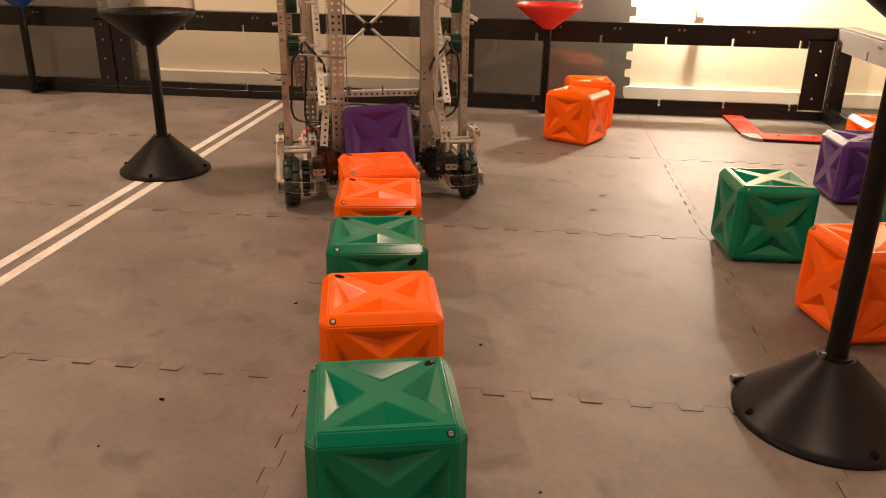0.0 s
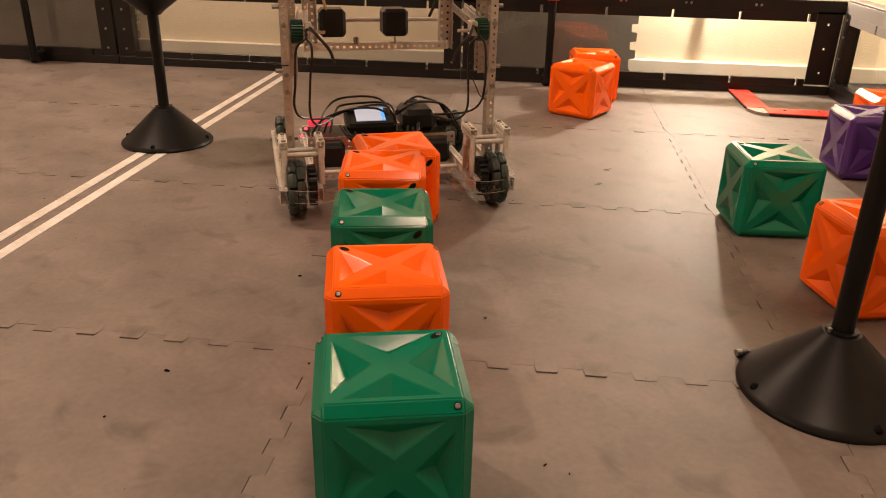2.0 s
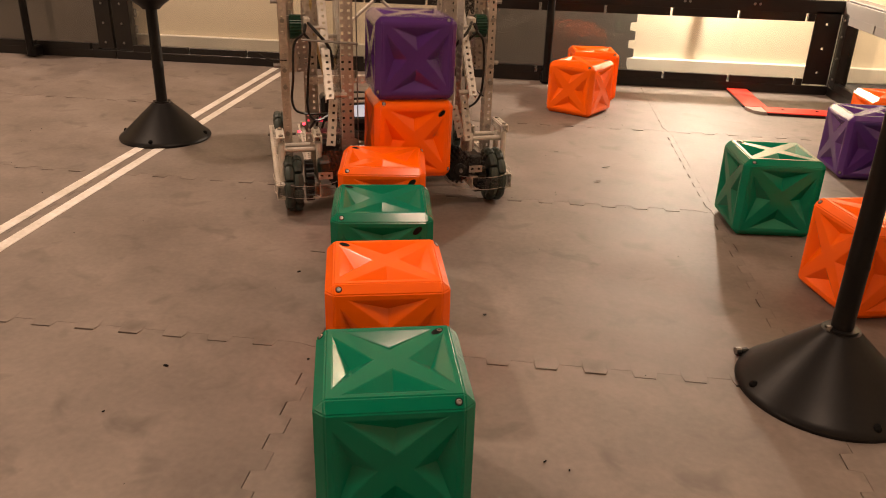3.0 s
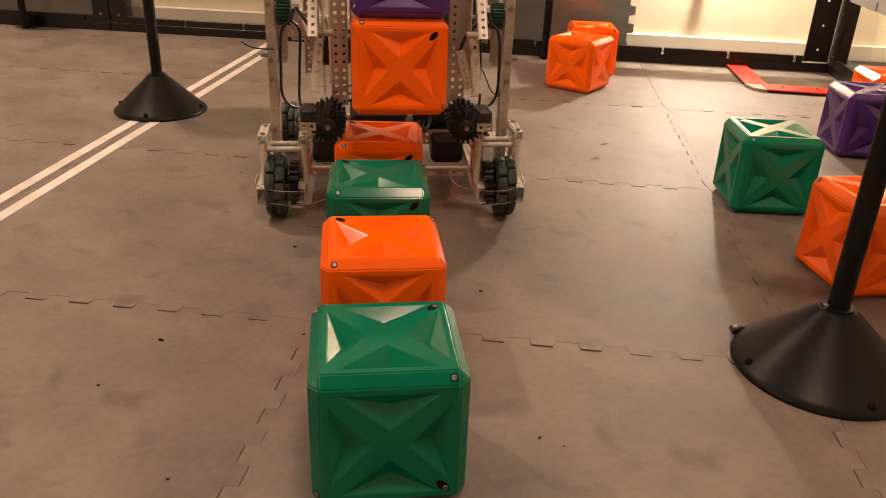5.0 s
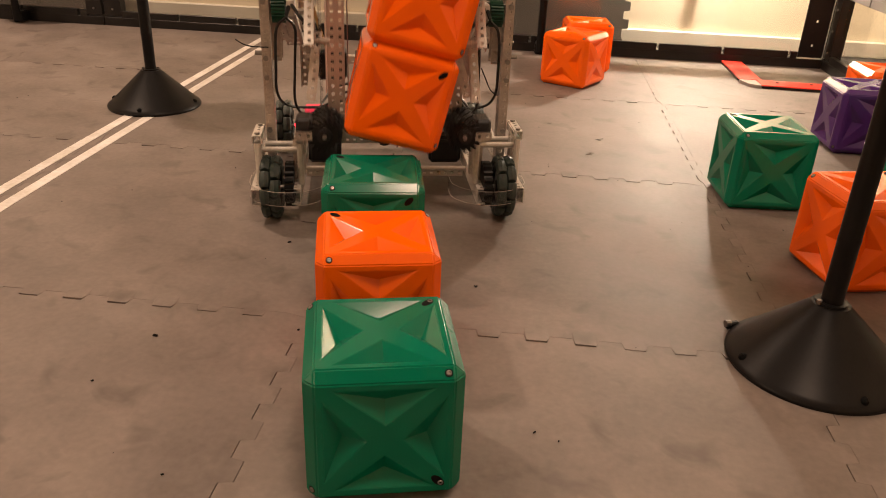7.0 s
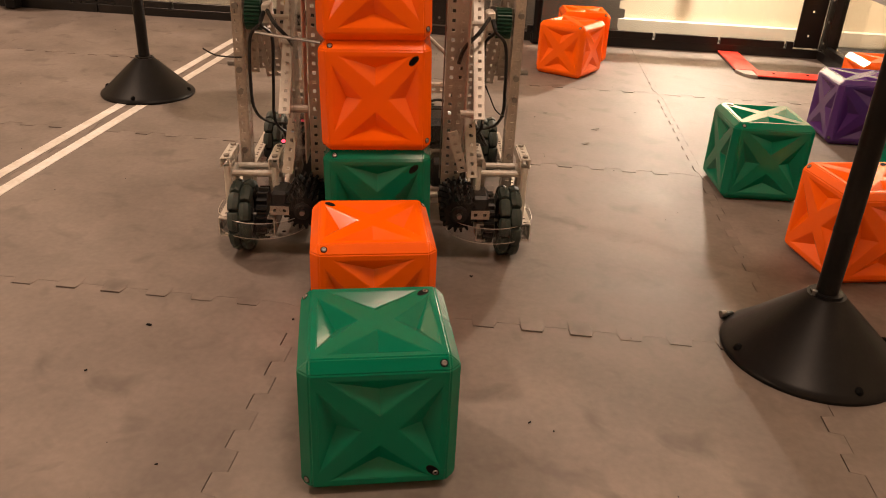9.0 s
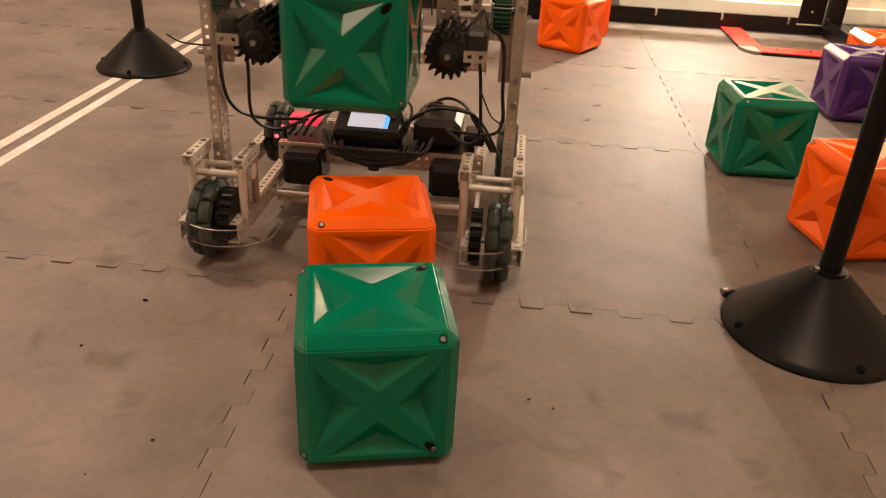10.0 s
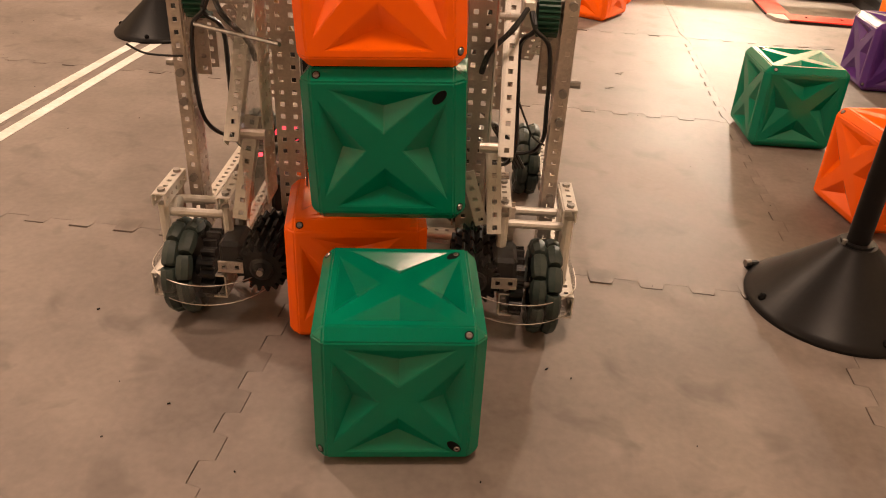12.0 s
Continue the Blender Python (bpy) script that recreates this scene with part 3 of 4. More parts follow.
for s in (-1, 1):
    # chassis side rails
    channel("side_rail", (s * 0.216, -0.03, 0.045), (s * 0.216, 0.385, 0.045), (-s, 0, 0))
    channel("side_rail", (s * 0.142, -0.03, 0.045), (s * 0.142, 0.385, 0.045), (s, 0, 0))
    # bearing towers over the front wheels; the one on the battery side is the taller
    hi = 0.138 if s < 0 else 0.147
    for x in (0.205, 0.140):
        channel("bearing_cap", (s * x, -0.012, hi), (s * x, 0.0515, hi), (0, 0, -1), ALU if x < 0.2 else NYLON, web=1, label="pale metal bearing cap")
        for y in (-0.004, 0.043):
            part("bolt", Shape().rod((s * x, y, hi - 0.0005), (s * x, y, hi + 0.0045), 0.004, 8), STEEL, robot)
            part("standoff", Shape().rod((s * x, y, 0.058), (s * x, y, hi - 0.012), 0.0052, 10), DULLALU if y > 0 else NYLON, robot, "", True)
        part("spacer", Shape().rod((s * x - 0.008, 0.02, hi - 0.026), (s * x + 0.008, 0.02, hi - 0.026), 0.010, 14), NYLON, robot, "white nylon spacer", True)
    for y in (0.005, 0.035):
        part("spacer_rod", Shape().rod((s * 0.142, y, hi - 0.026), (s * 0.203, y, hi - 0.026), 0.0046, 10), ALU, robot, "", True)
    channel("bearing_tower", (s * 0.140, 0.02, 0.058), (s * 0.140, 0.02, hi - 0.013), (s, 0, 0), DULLALU, web=1)
    # uprights
    channel("upright", (s * 0.184, 0.066, 0.062), (s * 0.184, 0.066, 0.78), (s, 0, 0), DULLALU, label="tall perforated aluminium upright")
    channel("upright_brace", (s * 0.181, 0.092, 0.235), (s * 0.181, 0.092, 0.78), (-s, 0, 0), DULLALU, web=2, flange=1)
    for z in (0.13, 0.215, 0.245, 0.33, 0.42):
        part("bolt", Shape().rod((s * 0.1905, 0.047, z), (s * 0.1905, 0.0535, z), 0.0042, 8), STEEL, robot)
    for z in (0.25, 0.36):
        part("bolt", Shape().rod((s * 0.196, 0.066, z), (s * 0.2085, 0.066, z), 0.0038, 8), STEEL, robot)
    # gears at the arm pivots
    for z in (0.318, 0.402):
        g = Shape().star([(s * 0.158, 1), (s * 0.178, 1)], 24, 0.0175, 0.0205, "X", (0, 0.062, z))
        part("gear", g, GEAR, robot, "small green plastic gear")
        part("gear_bracket", Shape().box(s * 0.149, 0.055, z + 0.004, 0.012, 0.028, 0.026, c=0.002).rod((s * 0.12, 0.05, z), (s * 0.155, 0.05, z), 0.003, 8), ALU, robot)
    # drive chain beside the front wheel
    ch = Shape().star([(s * 0.151, 1), (s * 0.165, 1)], 18, 0.031, 0.037, "X", (0, 0, 0.056))
    part("drive_sprocket", ch, BLACK, robot, "black sprocket with chain")
    # drive motors
    for y in (0.165,):
        mt = part("motor", Shape().box(s * 0.108, y + 0.02, 0.062, 0.058, 0.064, 0.05, c=0.006), BLACK, robot, "black smart motor")
        part("cap", Shape().box(s * 0.108, y - 0.014, 0.062, 0.05, 0.008, 0.04, c=0.003), BLACK, mt)
    # clear skirt round the front wheel
    ring = [(s * 0.160 - 0.058, 0.05), (s * 0.160 - 0.061, 0.02)]
    for k in range(29):
        a = radians(180 + 180 * k / 28)
        ring.append((s * 0.160 + 0.0615 * math.cos(a), -0.002 + 0.056 * math.sin(a)))
    ring += [(s * 0.160 + 0.061, 0.02), (s * 0.160 + 0.058, 0.05)]
    sk = Shape()
    n = len(ring)
    inner = [(s * 0.160 + (x - s * 0.160) * 0.98, y * 0.98) for x, y in ring]
    sk.put([(x, y, z) for z in (0.041, 0.063) for x, y in ring] + [(x, y, z) for z in (0.041, 0.063) for x, y in inner],
           [[i, i + 1, n + i + 1, n + i] for i in range(n - 1)] + [[2 * n + i, 3 * n + i, 3 * n + i + 1, 2 * n + i + 1] for i in range(n - 1)]
           + [[n + i, n + i + 1, 3 * n + i + 1, 3 * n + i] for i in range(n - 1)] + [[i, 2 * n + i, 2 * n + i + 1, i + 1] for i in range(n - 1)])
    part("skirt", sk, FILM, robot, "bent clear plastic guard round the wheel", True)
    for zz in (0.0634, 0.0407):
        part("skirt_edge", Shape().tube([(x, y, zz) for x, y in ring[1:-1:3]], 0.0005, 5), DULLALU, robot, "pale cut edge of the guard")
    # hanging cables
    for k, (dx, low, dep) in enumerate(((0.0, 0.15, 0.05), (0.028, 0.135, 0.07))):
        x = s * (0.172 - dx)
        part("cable", Shape().tube([(s * 0.15, 0.05, 0.33), (s * 0.155, 0.03, 0.312), (x, 0.03 + dep * 0.3, 0.29), (x + s * 0.004, dep, 0.23), (x + s * 0.006, 0.08, low + 0.03), (x - s * 0.012, 0.12, low), (s * 0.1, 0.17, 0.135)], 0.0023), WIRE, robot, "black hanging cable", True)
    part("cable", Shape().tube([(s * 0.15, 0.05, 0.33), (s * 0.135, 0.02, 0.315), (s * 0.115, 0.025, 0.29), (s * 0.108, 0.03, 0.268)], 0.0028), WIRE, robot, "", True)

part("zip_tie", Shape().tube([(-0.186, 0.05, 0.262), (-0.2, 0.042, 0.264), (-0.218, 0.034, 0.268), (-0.232, 0.03, 0.277)], 0.0011), WIRE, robot, "cut black zip tie", True)
part("zip_tie", Shape().tube([(0.178, 0.05, 0.19), (0.165, 0.046, 0.2), (0.155, 0.044, 0.22), (0.148, 0.046, 0.235)], 0.0011), WIRE, robot, "cut black zip tie", True)
channel("cross_channel", (-0.15, 0.185, 0.077), (0.15, 0.185, 0.077), (0, 1, 0), DULLALU)
channel("cross_channel", (-0.15, 0.36, 0.06), (0.15, 0.36, 0.06), (0, -1, 0), DULLALU)
channel("front_channel", (-0.14, 0.135, 0.026), (0.14, 0.135, 0.026), (0, 1, 0), ALU, web=1)
part("front_rod", Shape().rod((-0.142, 0.112, 0.042), (0.142, 0.112, 0.042), 0.0045, 12), ALU, robot, "", True)
for x in (-0.02, 0.045):
    part("clear_clip", Shape().box(x, 0.105, 0.046, 0.026, 0.002, 0.024, c=0.0005), FILM, robot)

# short lift arms that turn on the gear pivots
PIVOTS = []
for s in (-1, 1):
    arm = part("lift_arm", Shape().channel((s * 0.006, 0, 0.02), (-s * 0.006, 0.035, -0.105), (0, 1, 0), 2, 1), DULLALU, robot, "perforated lift arm on a gear pivot")
    arm.matrix_basis = pose(s * 0.158, 0.075, 0.318)
    part("arm_plate", Shape().channel((s * 0.022, -0.004, 0.02), (s * 0.008, 0.03, -0.09), (0, 1, 0), 1, 1), ALU, arm)
    PIVOTS.append((arm, s))

# brain, battery and wiring
brain = part("brain", Shape().box(0, 0, 0, 0.102, 0.066, 0.028, c=0.006), BLACK, robot, "black control unit with lit screen")
brain.matrix_basis = pose(-0.019, 0.222, 0.112, 20, 0, 0)
part("screen", Shape().box(0.0, 0.0035, 0.0152, 0.060, 0.046, 0.002, c=0.0006), SCREEN, brain, "pale lit screen")
part("screen_bar", Shape().box(0.0265, 0.0035, 0.0158, 0.007, 0.046, 0.0022, c=0.0006), BLUEBAR, brain, "blue strip on the screen")
battery = part("battery", Shape().box(0.083, 0.245, 0.114, 0.07, 0.09, 0.045, c=0.01), BLACK, robot, "black battery pack")
part("radio", Shape().box(0.138, 0.235, 0.106, 0.03, 0.05, 0.016, c=0.003), BLACK, robot, "black radio unit")
part("tray_plate", Shape().box(0.0, 0.235, 0.090, 0.28, 0.09, 0.003, c=0.0008), BLACK, robot)
part("led", Shape().box(-0.151, 0.215, 0.104, 0.0055, 0.004, 0.005, c=0.001), LED, robot, "lit red indicator")
part("led", Shape().box(-0.161, 0.213, 0.089, 0.0055, 0.004, 0.005, c=0.001), LED, robot, "lit red indicator")
part("red_module", Shape().box(-0.122, 0.24, 0.111, 0.046, 0.03, 0.014, c=0.003), REDBOX, robot, "small glowing red module")
rng = random.Random(4)
for k in range(9):
    x0 = rng.uniform(-0.12, -0.02)
    x1 = rng.uniform(0.0, 0.16)
    h = rng.uniform(0.012, 0.036)
    y = rng.uniform(0.15, 0.23)
    if k < 4:
        pts = [(-0.14 + 0.012 * k, 0.15, 0.118), (-0.115 + 0.01 * k, y, 0.13 + h * 0.6), (x0 * 0.6, y + 0.02, 0.135 + h), (0.0 + 0.01 * k, y + 0.01, 0.14 + h * 0.8), (0.035, 0.18 - 0.006 * k, 0.128)]
    elif k < 7:
        pts = [(0.03, 0.17 + 0.008 * k, 0.13), (0.05 + 0.006 * k, y, 0.138 + h), (x1 * 0.5 + 0.06, y, 0.14 + h * 0.9), (0.135, 0.17, 0.14 + 0.004 * k), (0.15 + 0.004 * k, 0.16, 0.112)]
    else:
        pts = [(-0.06, 0.145, 0.108), (-0.02, 0.14 - 0.004 * k + 0.02, 0.098), (0.03, 0.138, 0.1), (0.06, 0.145, 0.11), (0.09, 0.15, 0.12)]
    part("cable", Shape().tube([(x, y + 0.05, z - 0.02) for x, y, z in pts], 0.0024), WIRE, robot, "", True)

rng = random.Random(21)
for k in range(9):
    z, sag = 0.100 - 0.0024 * k, 0.004 + 0.001 * k
    y = 0.166 - rng.uniform(0, 0.012)
    x0, x1 = -0.075 + 0.006 * k + rng.uniform(-0.01, 0.01), 0.066 - 0.005 * k + rng.uniform(-0.01, 0.01)
    part("cable", Shape().tube([(x0 - 0.012, y + 0.03, z + 0.012), (x0, y, z), (x0 + 0.03, y - 0.004, z - sag * 0.5), ((x0 + x1) / 2, y - 0.006, z - sag * rng.uniform(0.5, 0.9)), (x1 - 0.03, y - 0.004, z - sag * 0.5), (x1, y, z), (x1 + 0.01, y + 0.03, z + 0.012)], 0.0030), WIRE, robot, "looped black cable", True)

# middle stage of the lift: cross bars, motors and crossed rods
lift_bar = part("lift_bar", Shape().channel((-0.14, 0.2, 0.06), (0.14, 0.2, 0.06), (0, 1, 0), 1, 1), ALU, robot, "pale perforated lift cross bar")
for x in (-0.05, -0.045, 0.03):
    part("bolt", Shape().rod((x, 0.192, 0.066), (x, 0.192, 0.08), 0.0025, 8), STEEL, lift_bar)
motor_bar = part("motor_bar", Shape().rod((-0.125, 0.236, 0.0), (0.125, 0.236, 0.0), 0.004, 10), ALU, robot, "round bar with two lift motors")
for x in (-0.092, 0.03):
    part("motor", Shape().box(x, 0.207, 0.0, 0.05, 0.05, 0.052, c=0.006), BLACK, motor_bar, "black smart motor")
stage = part("lift_stage", Shape().box(0, 0.2, 0.305, 0.02, 0.012, 0.014, c=0.003), BLACK, robot, "lift frame with crossed brace rods")
for s in (-1, 1):
    part("rear_channel", Shape().channel((s * 0.135, 0.215, 0.055), (s * 0.135, 0.215, 0.60), (0, -1, 0), 2, 1), DULLALU, stage)
    part("arm", Shape().channel((s * 0.140, 0.12, 0.215), (s * 0.118, 0.16, 0.50), (0, 1, 0), 2, 1), DULLALU, stage, "slanting perforated lift arm")
    part("cable", Shape().tube([(s * 0.1, 0.2, 0.12), (s * 0.12, 0.15, 0.2), (s * 0.135, 0.13, 0.30), (s * 0.12, 0.14, 0.45)], 0.003), YELLOW if s < 0 else WIRE, stage, "", True)
for a, b in (((-0.12, 0.2, 0.20), (0.12, 0.2, 0.41)), ((0.12, 0.204, 0.20), (-0.12, 0.204, 0.41)), ((-0.12, 0.2, 0.43), (0.12, 0.2, 0.60)), ((0.12, 0.204, 0.43), (-0.12, 0.204, 0.60))):
    part("brace_rod", Shape().rod(a, b, 0.0032, 8), ALU, stage, "thin metal brace rod", True)

# carriage of the lift: tray rails, arms, intake rollers, clear guard
carriage = part("lift_carriage", Shape().rod((-0.115, 0.055, 0.30), (-0.09, 0.055, 0.30), 0.004, 10), ALU, robot, "lifting tray with intake rollers")
part("tray_rod", Shape().rod((0.09, 0.055, 0.30), (0.115, 0.055, 0.30), 0.004, 10), ALU, carriage)


def roller_mesh():
    """A rubber intake roller with flaps, its axis along y."""
    s = Shape().star([(y + d, k) for y in (-0.04, -0.018, 0.004, 0.026) for d, k in ((-0.0085, 0), (-0.008, 1), (0.008, 1), (0.0085, 0))], 18, 0.0205, 0.0270, "Y", (0, 0, 0))
    return s.mesh("intake_roller", FLAP)


IR = roller_mesh()
ROLLERS = []
for s in (-1, 1):
    x = s * 0.094 + 0.012
    part("tray_rail", Shape().channel((x, 0.045, 0.085), (x, 0.045, 0.72), (0, 1, 0), 2, 1), DULLALU, carriage, "perforated tray rail")
    part("rail_flange", Shape().perforated((x + s * 0.014, -0.005, 0.13), (0, 0, 1), (0, 1, 0), 44, 3), ALU, carriage)
    lo, mid, up = (s * 0.125 + 0.006, -0.030, 0.125), (s * 0.116 + 0.008, 0.0, 0.215), (s * 0.127 + 0.008, 0.18, 0.475)
    part("arm", Shape().channel(lo, mid, (0, 1, 0), 1, 1), ALU, carriage, "pale perforated intake arm")
    part("arm", Shape().channel((s * 0.127 + 0.008, -0.034, 0.208), up, (0, 1, 0), 1, 1), ALU, carriage, "pale perforated intake arm")
    part("pivot", Shape().rod((s * 0.1 + 0.01, -0.022, 0.212), (s * 0.128 + 0.01, -0.022, 0.212), 0.005, 10), DULLALU, carriage, "", True)
    part("intake_motor", Shape().box(s * 0.138 + 0.006, -0.012, 0.084, 0.024, 0.042, 0.028, c=0.004), BLACK, carriage, "black intake motor")
    part("motor_bracket", Shape().perforated((s * 0.138 - 0.0125 + 0.006, -0.0355, 0.066), (1, 0, 0), (0, 0, 1), 2, 1), DULLALU, carriage)
    part("side_flap", Shape().box(s * 0.128 + 0.006, -0.046, 0.098, 0.05, 0.0012, 0.045, c=0.0003), FILM, carriage, "bent clear plastic flap")
    r = part("intake_roller", IR, FLAP, carriage, "black rubber intake roller with flaps")
    r.matrix_basis = pose(s * 0.1075 + 0.007, 0.012, 0.072)
    part("hub", Shape().lathe([(0.0, -0.0512), (0.0095, -0.0512), (0.0125, -0.0495), (0.0125, -0.046)], 16, pose(0, 0, 0, -90) @ Matrix.Scale(1, 4)), BLACK, r)
    part("shaft", Shape().rod((0, -0.057, 0), (0, -0.046, 0), 0.0035, 8), STEEL, r)
    ROLLERS.append((r, s))
    part("tray_wire", Shape().rod((x - s * 0.018, 0.03, 0.10), (x - s * 0.016, 0.03, 0.66), 0.0011, 6), STEEL, carriage)
part("clear_guard", Shape().box(0.088, -0.062, 0.37, 0.076, 0.0016, 0.45, c=0.0003), FILM, carriage, "clear plastic cube guard")
part("clear_guard", Shape().box(-0.104, -0.01, 0.40, 0.0016, 0.09, 0.56, c=0.0003), FILM, carriage, "clear plastic cube guard")
part("guard_arm", Shape().channel((0.118, -0.02, 0.13), (0.1, -0.03, 0.19), (0, 1, 0), 1, 0), ALU, carriage)
part("guard_rod", Shape().rod((-0.16, 0.02, 0.30), (-0.07, -0.03, 0.30), 0.0022, 8), STEEL, carriage)

# ---- foam floor pieces ----
TILES = [tile_mesh(k) for k in range(6)] + [tile_mesh(k, 0.0145, 2.0) for k in range(6)]
for me in TILES:
    me.materials.append(FOAM)
for i in range(-4, 2):
    for j in range(-3, 3):
        o = new("foam_tile", TILES[(2 * i + 3 * j + i * j) % 6 + (6 if j >= 1 and i >= 0 else 0)])
        o.parent = floor
        o.matrix_basis = pose(0.6 * i, 0.6 * j, 0)
for x0 in (-0.637, -0.592):
    t = Shape().box(x0 + 0.0115, -0.02, 0.0006, 0.022, 3.55, 0.0009, c=0.0002)
    tagged(part("tape_line", t, TAPE), "white tape line on the foam floor", "tape", "white floor lines")

# small things on the floor
cl = thing("metal_clip", pose(0.534, 0.067, 0.0, 0, 0, 20), "small black and steel clip lying on the foam floor", "clip")
part("clip_body", Shape().box(0, 0, 0.006, 0.018, 0.008, 0.010, c=0.002), BLACK, cl)
part("clip_head", Shape().rod((-0.010, 0, 0.009), (-0.003, 0, 0.009), 0.0045, 10), STEEL, cl)
rng = random.Random(11)
sp = Shape()
for x, y, r in ((-0.173, -0.074, 0.0028), (-0.09, 0.21, 0.002), (0.2, 0.12, 0.0015), (-0.198, -0.172, 0.0012), (-0.007, -0.032, 0.0013), (0.308, -0.194, 0.0011), (0.283, -0.184, 0.0012), (-0.061, -0.3, 0.0012)):
    for k in range(3):
        sp.box(x + rng.uniform(-r, r), y + rng.uniform(-r, r), 0.001, r * 1.3, r, 0.0018, c=0.0004)
for k in range(110):
    x, y = rng.uniform(-1.1, 1.1), rng.uniform(-0.4, 1.6)
    w = rng.uniform(0.0008, 0.0021)
    sp.box(x, y, 0.0006, w, w * 0.6, 0.001, c=0.0002, m=Matrix.Rotation(rng.uniform(0, 3), 4, "Z"))
tagged(part("floor_crumbs", sp, SHADE_CRUMB), "dark crumbs and grit on the foam floor", "crumbs", kind="stuff")
cut = Shape()
for x, y, l, a in ((-0.082, 0.289, 0.024, -4), (0.42, 0.853, 0.016, 30), (0.415, 0.845, 0.012, -10), (0.39, 0.74, 0.014, -20), (0.395, 0.75, 0.010, 12), (0.31, 0.95, 0.010, 15)):
    cut.box(x, y, 0.0004, l, 0.0022, 0.0008, c=0.0001, m=Matrix.Rotation(radians(a), 4, "Z"))
tagged(part("floor_scuffs", cut, SCUFF), "short dark cuts in the foam floor", "scuffs", kind="stuff")
tag = thing("paper_tag", pose(0.045, FY - 0.004, TOP), "torn white tape bits on the field wall", "tape")
part("tape_bit", Shape().box(0.0, 0.004, 0.003, 0.03, 0.003, 0.012, c=0.0005, m=Matrix.Rotation(0.5, 4, "Y")), TAPE, tag)
part("tape_bit", Shape().box(-0.055, -0.002, -0.006, 0.022, 0.002, 0.016, c=0.0005, m=Matrix.Rotation(-0.6, 4, "Y")), TAPE, tag)

# ---- what moves ----
# robot: seconds, x, y, turn
DRIVE = [(0, -0.059, 0.737, 18.4), (0.6, -0.059, 0.715, 17.8), (1.0, -0.095, 0.658, 8.3), (1.5, -0.044, 0.626, 17.8), (1.75, -0.023, 0.619, 18.3), (1.9, -0.001, 0.551, 19.8), (2.0, 0.006, 0.528, 20.4), (2.3, 0.009, 0.528, 20.5), (2.5, 0.006, 0.529, 20.4),
         (2.8, 0.005, 0.526, 20.7), (3.2, -0.001, 0.536, 19.5), (4.0, 0.015, 0.458, 15.8), (4.8, 0.031, 0.372, 12.6), (5.5, 0.03, 0.353, 12.0), (6.5, 0.037, 0.348, 12.7), (7.2, 0.04, 0.341, 12.5), (8.0, 0.049, 0.258, 10.3), (8.8, 0.057, 0.177, 8.3),
         (9.5, 0.058, 0.182, 9.0), (9.7, 0.058, 0.139, 6.6), (10.0, 0.05, 0.059, 0.3), (10.2, 0.042, 0.007, -5.8), (10.5, 0.039, -0.063, -11.4), (10.7, 0.046, -0.066, -9.3), (10.9, 0.077, -0.102, 1.7), (11.0, 0.085, -0.116, 4.0), (11.2, 0.088, -0.116, 6.0),
         (12.0, 0.085, -0.126, 5.3)]
# lift: seconds, height
LIFT = [(0, 0.055), (0.2, 0.06), (0.3, 0.085), (0.4, 0.145), (0.5, 0.23), (0.6, 0.33), (0.7, 0.41), (0.8, 0.44), (2.3, 0.44), (2.4, 0.37), (2.5, 0.276), (2.6, 0.136), (2.68, 0.005), (2.75, 0.005),
        (2.8, 0.022), (2.9, 0.046), (3.0, 0.072), (3.2, 0.09), (4.0, 0.14), (4.8, 0.19), (5.2, 0.20), (5.3, 0.20), (5.4, 0.15), (5.5, 0.05), (5.57, 0.005), (5.66, 0.005), (5.8, 0.036), (5.9, 0.062), (6.0, 0.098),
        (6.5, 0.102), (6.7, 0.115), (7.0, 0.157), (7.2, 0.222), (7.5, 0.30), (7.9, 0.30), (8.2, 0.14), (8.35, 0.005), (8.55, 0.005), (8.8, 0.032), (9.0, 0.036), (9.1, 0.075), (9.2, 0.13), (9.3, 0.22),
        (9.4, 0.30), (9.5, 0.322), (9.6, 0.29), (9.7, 0.255), (10.0, 0.226), (10.2, 0.206), (10.8, 0.208), (10.9, 0.208), (11.0, 0.17), (11.1, 0.164), (11.2, 0.163), (12.0, 0.162)]
# how far the carriage hangs below the bottom of the cube that it grips
DROP = [(0, 0.05), (0.3, 0.05), (0.5, 0.06), (0.75, 0.085), (2.45, 0.085), (2.55, 0.06), (2.64, 0), (2.75, 0), (3.0, 0.07), (3.2, 0.085), (4.8, 0.105), (5.3, 0.105), (5.5, 0.045), (5.57, 0.004), (5.66, 0.004), (5.8, 0.034),
        (6.0, 0.097), (6.5, 0.1), (6.7, 0.1), (7.0, 0.082), (7.2, 0.08), (7.6, 0.05), (8.2, 0.03), (8.35, 0), (8.55, 0), (8.8, 0.03), (9.0, 0.034), (9.1, 0.05), (9.2, 0.04), (9.5, 0.02), (10.2, 0), (10.9, 0.03), (11.0, 0.11), (11.1, 0.15), (11.2, 0.16), (12.0, 0.16)]
# lean of the held stack: seconds, degrees (right side up)
LEAN = [(0, 3), (0.4, -3), (0.8, 0), (2.6, 0), (3.0, -1), (3.2, -5), (4.0, -4), (4.8, -4), (5.1, 2), (5.3, 14), (5.45, 4), (5.6, -2), (5.8, 0.7), (6.0, -1), (6.25, -11), (6.5, -13), (7.0, -13.5), (7.2, -14.5), (7.6, -8), (8.2, 0), (8.8, 0.8), (9.2, 2), (9.5, 0),
        (9.7, -3), (10.0, 0), (10.7, 1), (11.0, 4.5), (11.2, 3), (12.0, 2.8)]
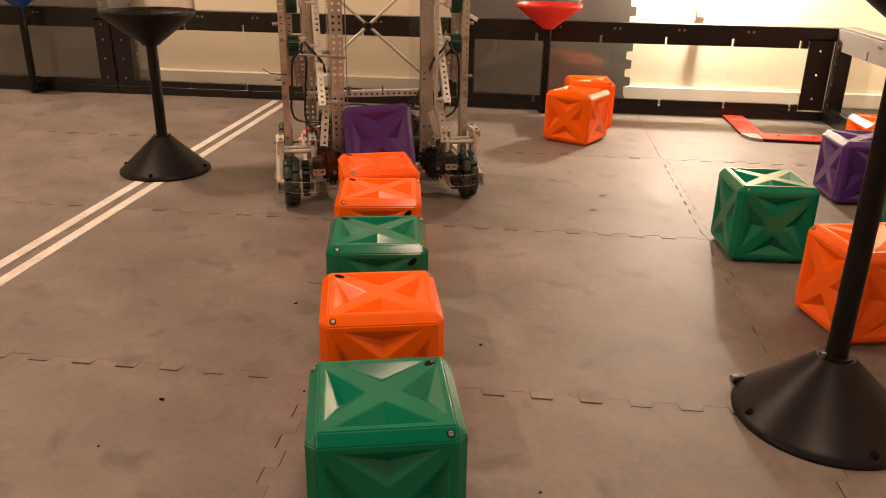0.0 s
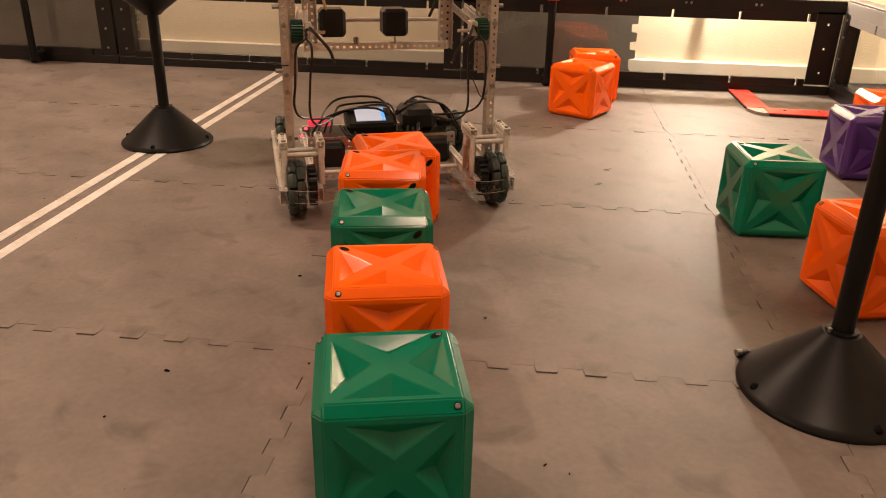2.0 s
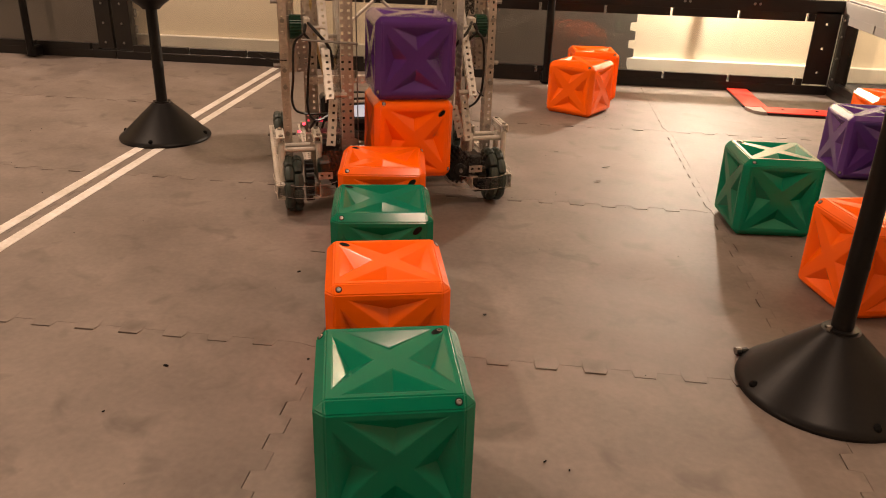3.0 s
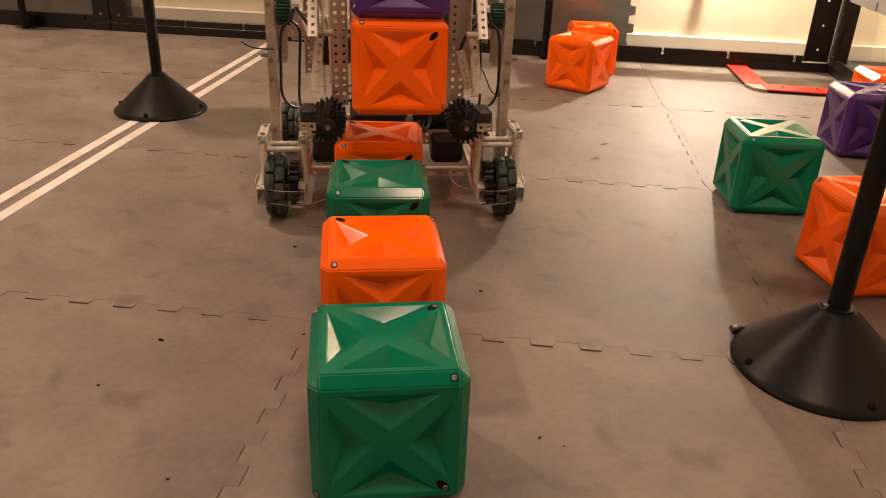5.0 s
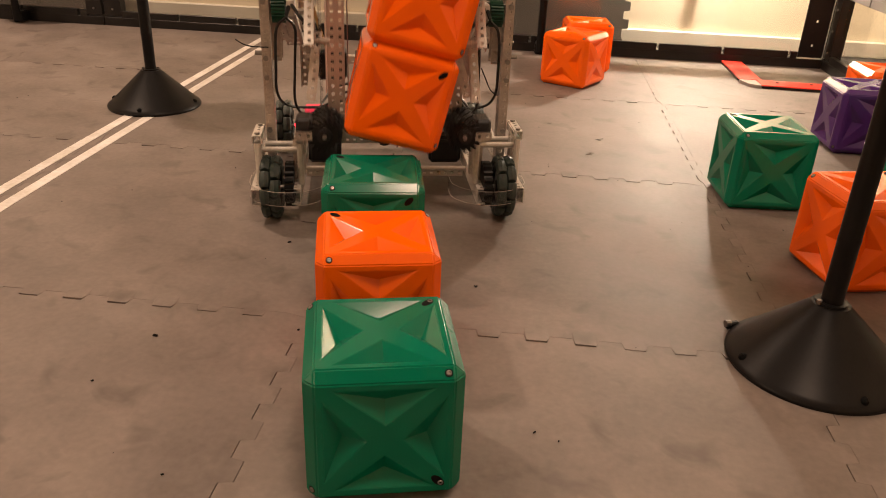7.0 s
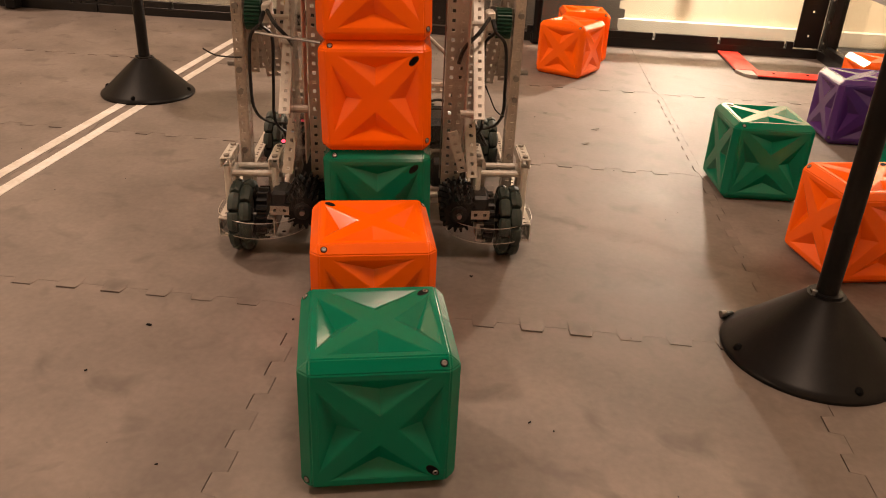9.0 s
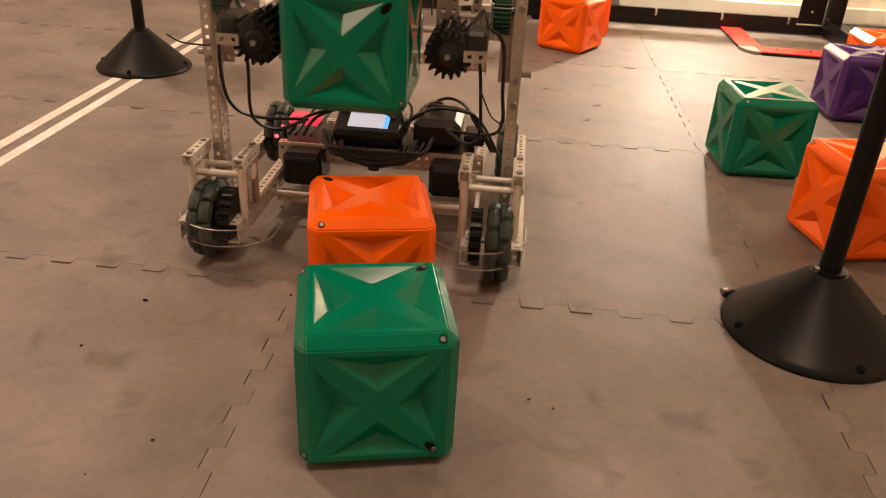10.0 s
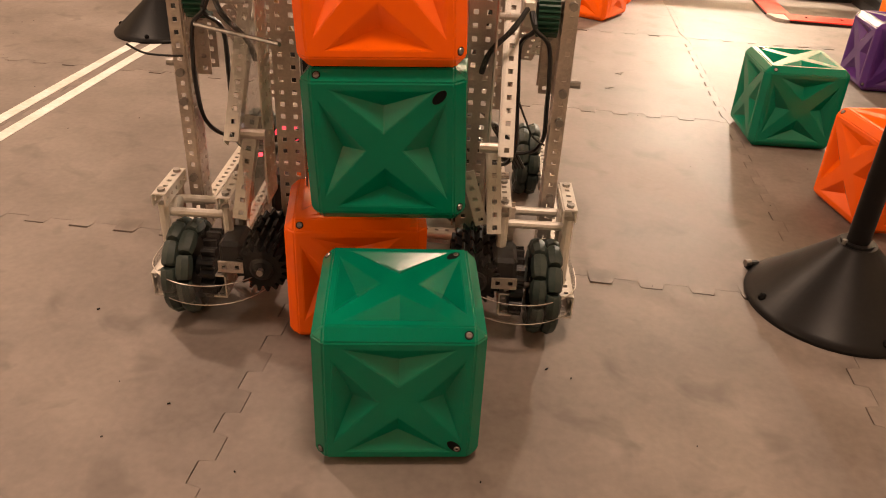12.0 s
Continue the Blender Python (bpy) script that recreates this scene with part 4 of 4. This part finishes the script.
# sideways place of the held stack in the robot
SIDE = [(0, -0.004), (0.5, 0.002), (2.5, 0.003), (2.8, 0.014), (3.0, 0.02), (3.2, 0.02), (4.8, -0.004), (5.3, 0.022), (5.6, 0.015), (6.0, 0.007), (6.5, -0.008), (7.2, -0.004), (8.8, 0.003), (9.7, 0.011), (10.2, -0.002), (10.7, -0.009), (10.9, 0.008), (11.05, 0.02), (12.0, 0.031)]
# how far behind the grip the held stack sits
REACH = [(0, -0.007), (0.5, -0.012), (1, 0.01), (1.5, 0.003), (2, -0.008), (2.5, -0.011), (3, -0.014), (4.8, -0.04), (5, -0.04), (5.5, -0.025), (6, -0.015), (6.5, -0.03), (7, -0.062), (7.5, -0.04), (9, -0.022), (9.5, -0.022), (10, -0.012), (10.5, -0.003), (11, -0.036), (12, -0.032)]
# backward tip of the purple cube while the lift takes it up: seconds, degrees
TIP = [(0, -20), (0.2, -18), (0.5, 0), (12, 0)]
# turn of the intake rollers: seconds, degrees
SPIN = [(0, 0), (2.5, 0), (3.2, 350), (5.0, 350), (7.1, 1450), (8.2, 1450), (8.8, 1750), (9.4, 1750), (12, 1750)]
# the fifth cube as the robot pushes it: seconds, x, y, turn
PUSH = [(0, -0.028, 0.548, 19.0), (1.75, -0.027, 0.548, 19.5), (1.9, -0.008, 0.522, 20.0), (2.0, 0.006, 0.497, 20.5), (2.3, 0.011, 0.488, 20.5), (12, 0.011, 0.488, 20.5)]
FRONT = 0.016


def value(table, t, k=1):
    """Eased value of a table's column at t seconds."""
    if t <= table[0][0]:
        return table[0][k]
    for a, b in zip(table, table[1:]):
        if t <= b[0]:
            return a[k] + (b[k] - a[k]) * (t - a[0]) / (b[0] - a[0])
    return table[-1][k]


def robot_at(t):
    return pose(value(DRIVE, t), value(DRIVE, t, 2), 0.0002, 0, 0, value(DRIVE, t, 3))


def held(t, z):
    """The pose of a stack whose lowest cube has its bottom at height z."""
    return robot_at(t) @ pose(value(SIDE, t), FRONT + value(REACH, t), z, 0, -value(LEAN, t), 0)


def rest(key):
    x, y, a = REST[key]
    return pose(x, y, 0.0006, 0, 0, a)


def mixed(a, b, k):
    k = max(0.0, min(1.0, k))
    k = k * k * (3 - 2 * k)
    qa, qb = a.to_quaternion(), b.to_quaternion()
    return Matrix.LocRotScale(a.translation.lerp(b.translation, k), qa.slerp(qb, k), None)


GRAB = (("orange_fifth", 2.4, 2.72), ("orange_fourth", 5.35, 5.62), ("green_third", 7.9, 8.45))


def cube_at(key, t):
    """Where a cube of the stack is: on the floor till the lift closes on it, then carried with those above it."""
    order = ["purple", "orange_fifth", "orange_fourth", "green_third"]
    starts = {"purple": -1.0, "orange_fifth": 2.72, "orange_fourth": 5.62, "green_third": 8.45}
    n = sum(1 for k in order if starts[k] <= t) - 1
    i = order.index(key)
    z = value(LIFT, t)
    near = [(2.45, 2.72), (5.35, 5.62), (8.1, 8.45), (10.9, 99.0)]
    if any(a <= t < b for a, b in near):
        z = max(z, L + 0.001)
    if i <= n:
        tip = value(TIP, t) if key == "purple" else 0.0
        return held(t, z) @ pose(0, 0, (n - i) * (L + 0.0006)) @ pose(0, 0, H2, tip) @ pose(0, 0, -H2)
    a, b = {g[0]: (g[1], g[2]) for g in GRAB}[key]
    goal = robot_at(b) @ pose(value(SIDE, b), FRONT + value(REACH, b), 0.0006, 0, 0, 0)
    start = pose(value(PUSH, t), value(PUSH, t, 2), 0.0006, 0, 0, value(PUSH, t, 3)) if key == "orange_fifth" else rest(key)
    return mixed(start, goal, (t - a) / (b - a))


def motions():
    times = [round(0.1 * k, 2) for k in range(121)]
    walk(robot, [(t, robot_at(t)) for t in times])
    walk(carriage, [(t, pose(0, 0, max(0.0, value(LIFT, t) - value(DROP, t)))) for t in times])
    walk(stage, [(t, pose(0, 0, 0.205 * min(1.0, value(LIFT, t) / 0.3))) for t in times])
    walk(lift_bar, [(t, pose(0, 0, 0.12 + 0.2 * min(0.44, value(LIFT, t)))) for t in times])
    walk(motor_bar, [(t, pose(0, 0, 0.085 + 0.23 * min(1.0, value(LIFT, t) / 0.3))) for t in times])
    for arm, s in PIVOTS:
        walk(arm, [(t, pose(s * 0.158, 0.075, 0.318, 190 * value(LIFT, t), 0, 0)) for t in times])
    for key in ("purple", "orange_fifth", "orange_fourth", "green_third"):
        walk(CUBES[key], [(t, cube_at(key, t)) for t in times])
    first, last = rest("orange_second"), pose(0.071, -0.105, 0.0006, 0, 0, 13.0)
    pushed = pose(0.064, -0.078, 0.0006, 0, 0, 16.0)
    walk(CUBES["orange_second"], [(t, first if t < 10 else mixed(first, pushed, (t - 10.0) / 0.45) if t < 10.6 else mixed(pushed, last, (t - 10.65) / 0.35)) for t in times])
    first, last = rest("green_front"), pose(0.147, -0.270, 0.0006, 0, 0, 10.3)
    walk(CUBES["green_front"], [(t, mixed(first, last, (t - 10.68) / 0.32)) for t in times])
    for r, s in ROLLERS:
        walk(r, [(t, pose(s * 0.1075 + 0.007, 0.012, 0.072, 0, s * value(SPIN, t), 0)) for t in times])
    for w, wx, wy in WHEELS:
        turn, rows = 0.0, []
        before = None
        for t in times:
            m = robot_at(t)
            p = m @ Vector((wx, wy, 0))
            if before is not None:
                turn += math.degrees((p - before).dot(m.to_3x3() @ Vector((0, -1, 0))) / 0.0515)
            before = p
            rows.append((t, pose(wx, wy, 0.0515, turn, 0, 0)))
        walk(w, rows)


motions()
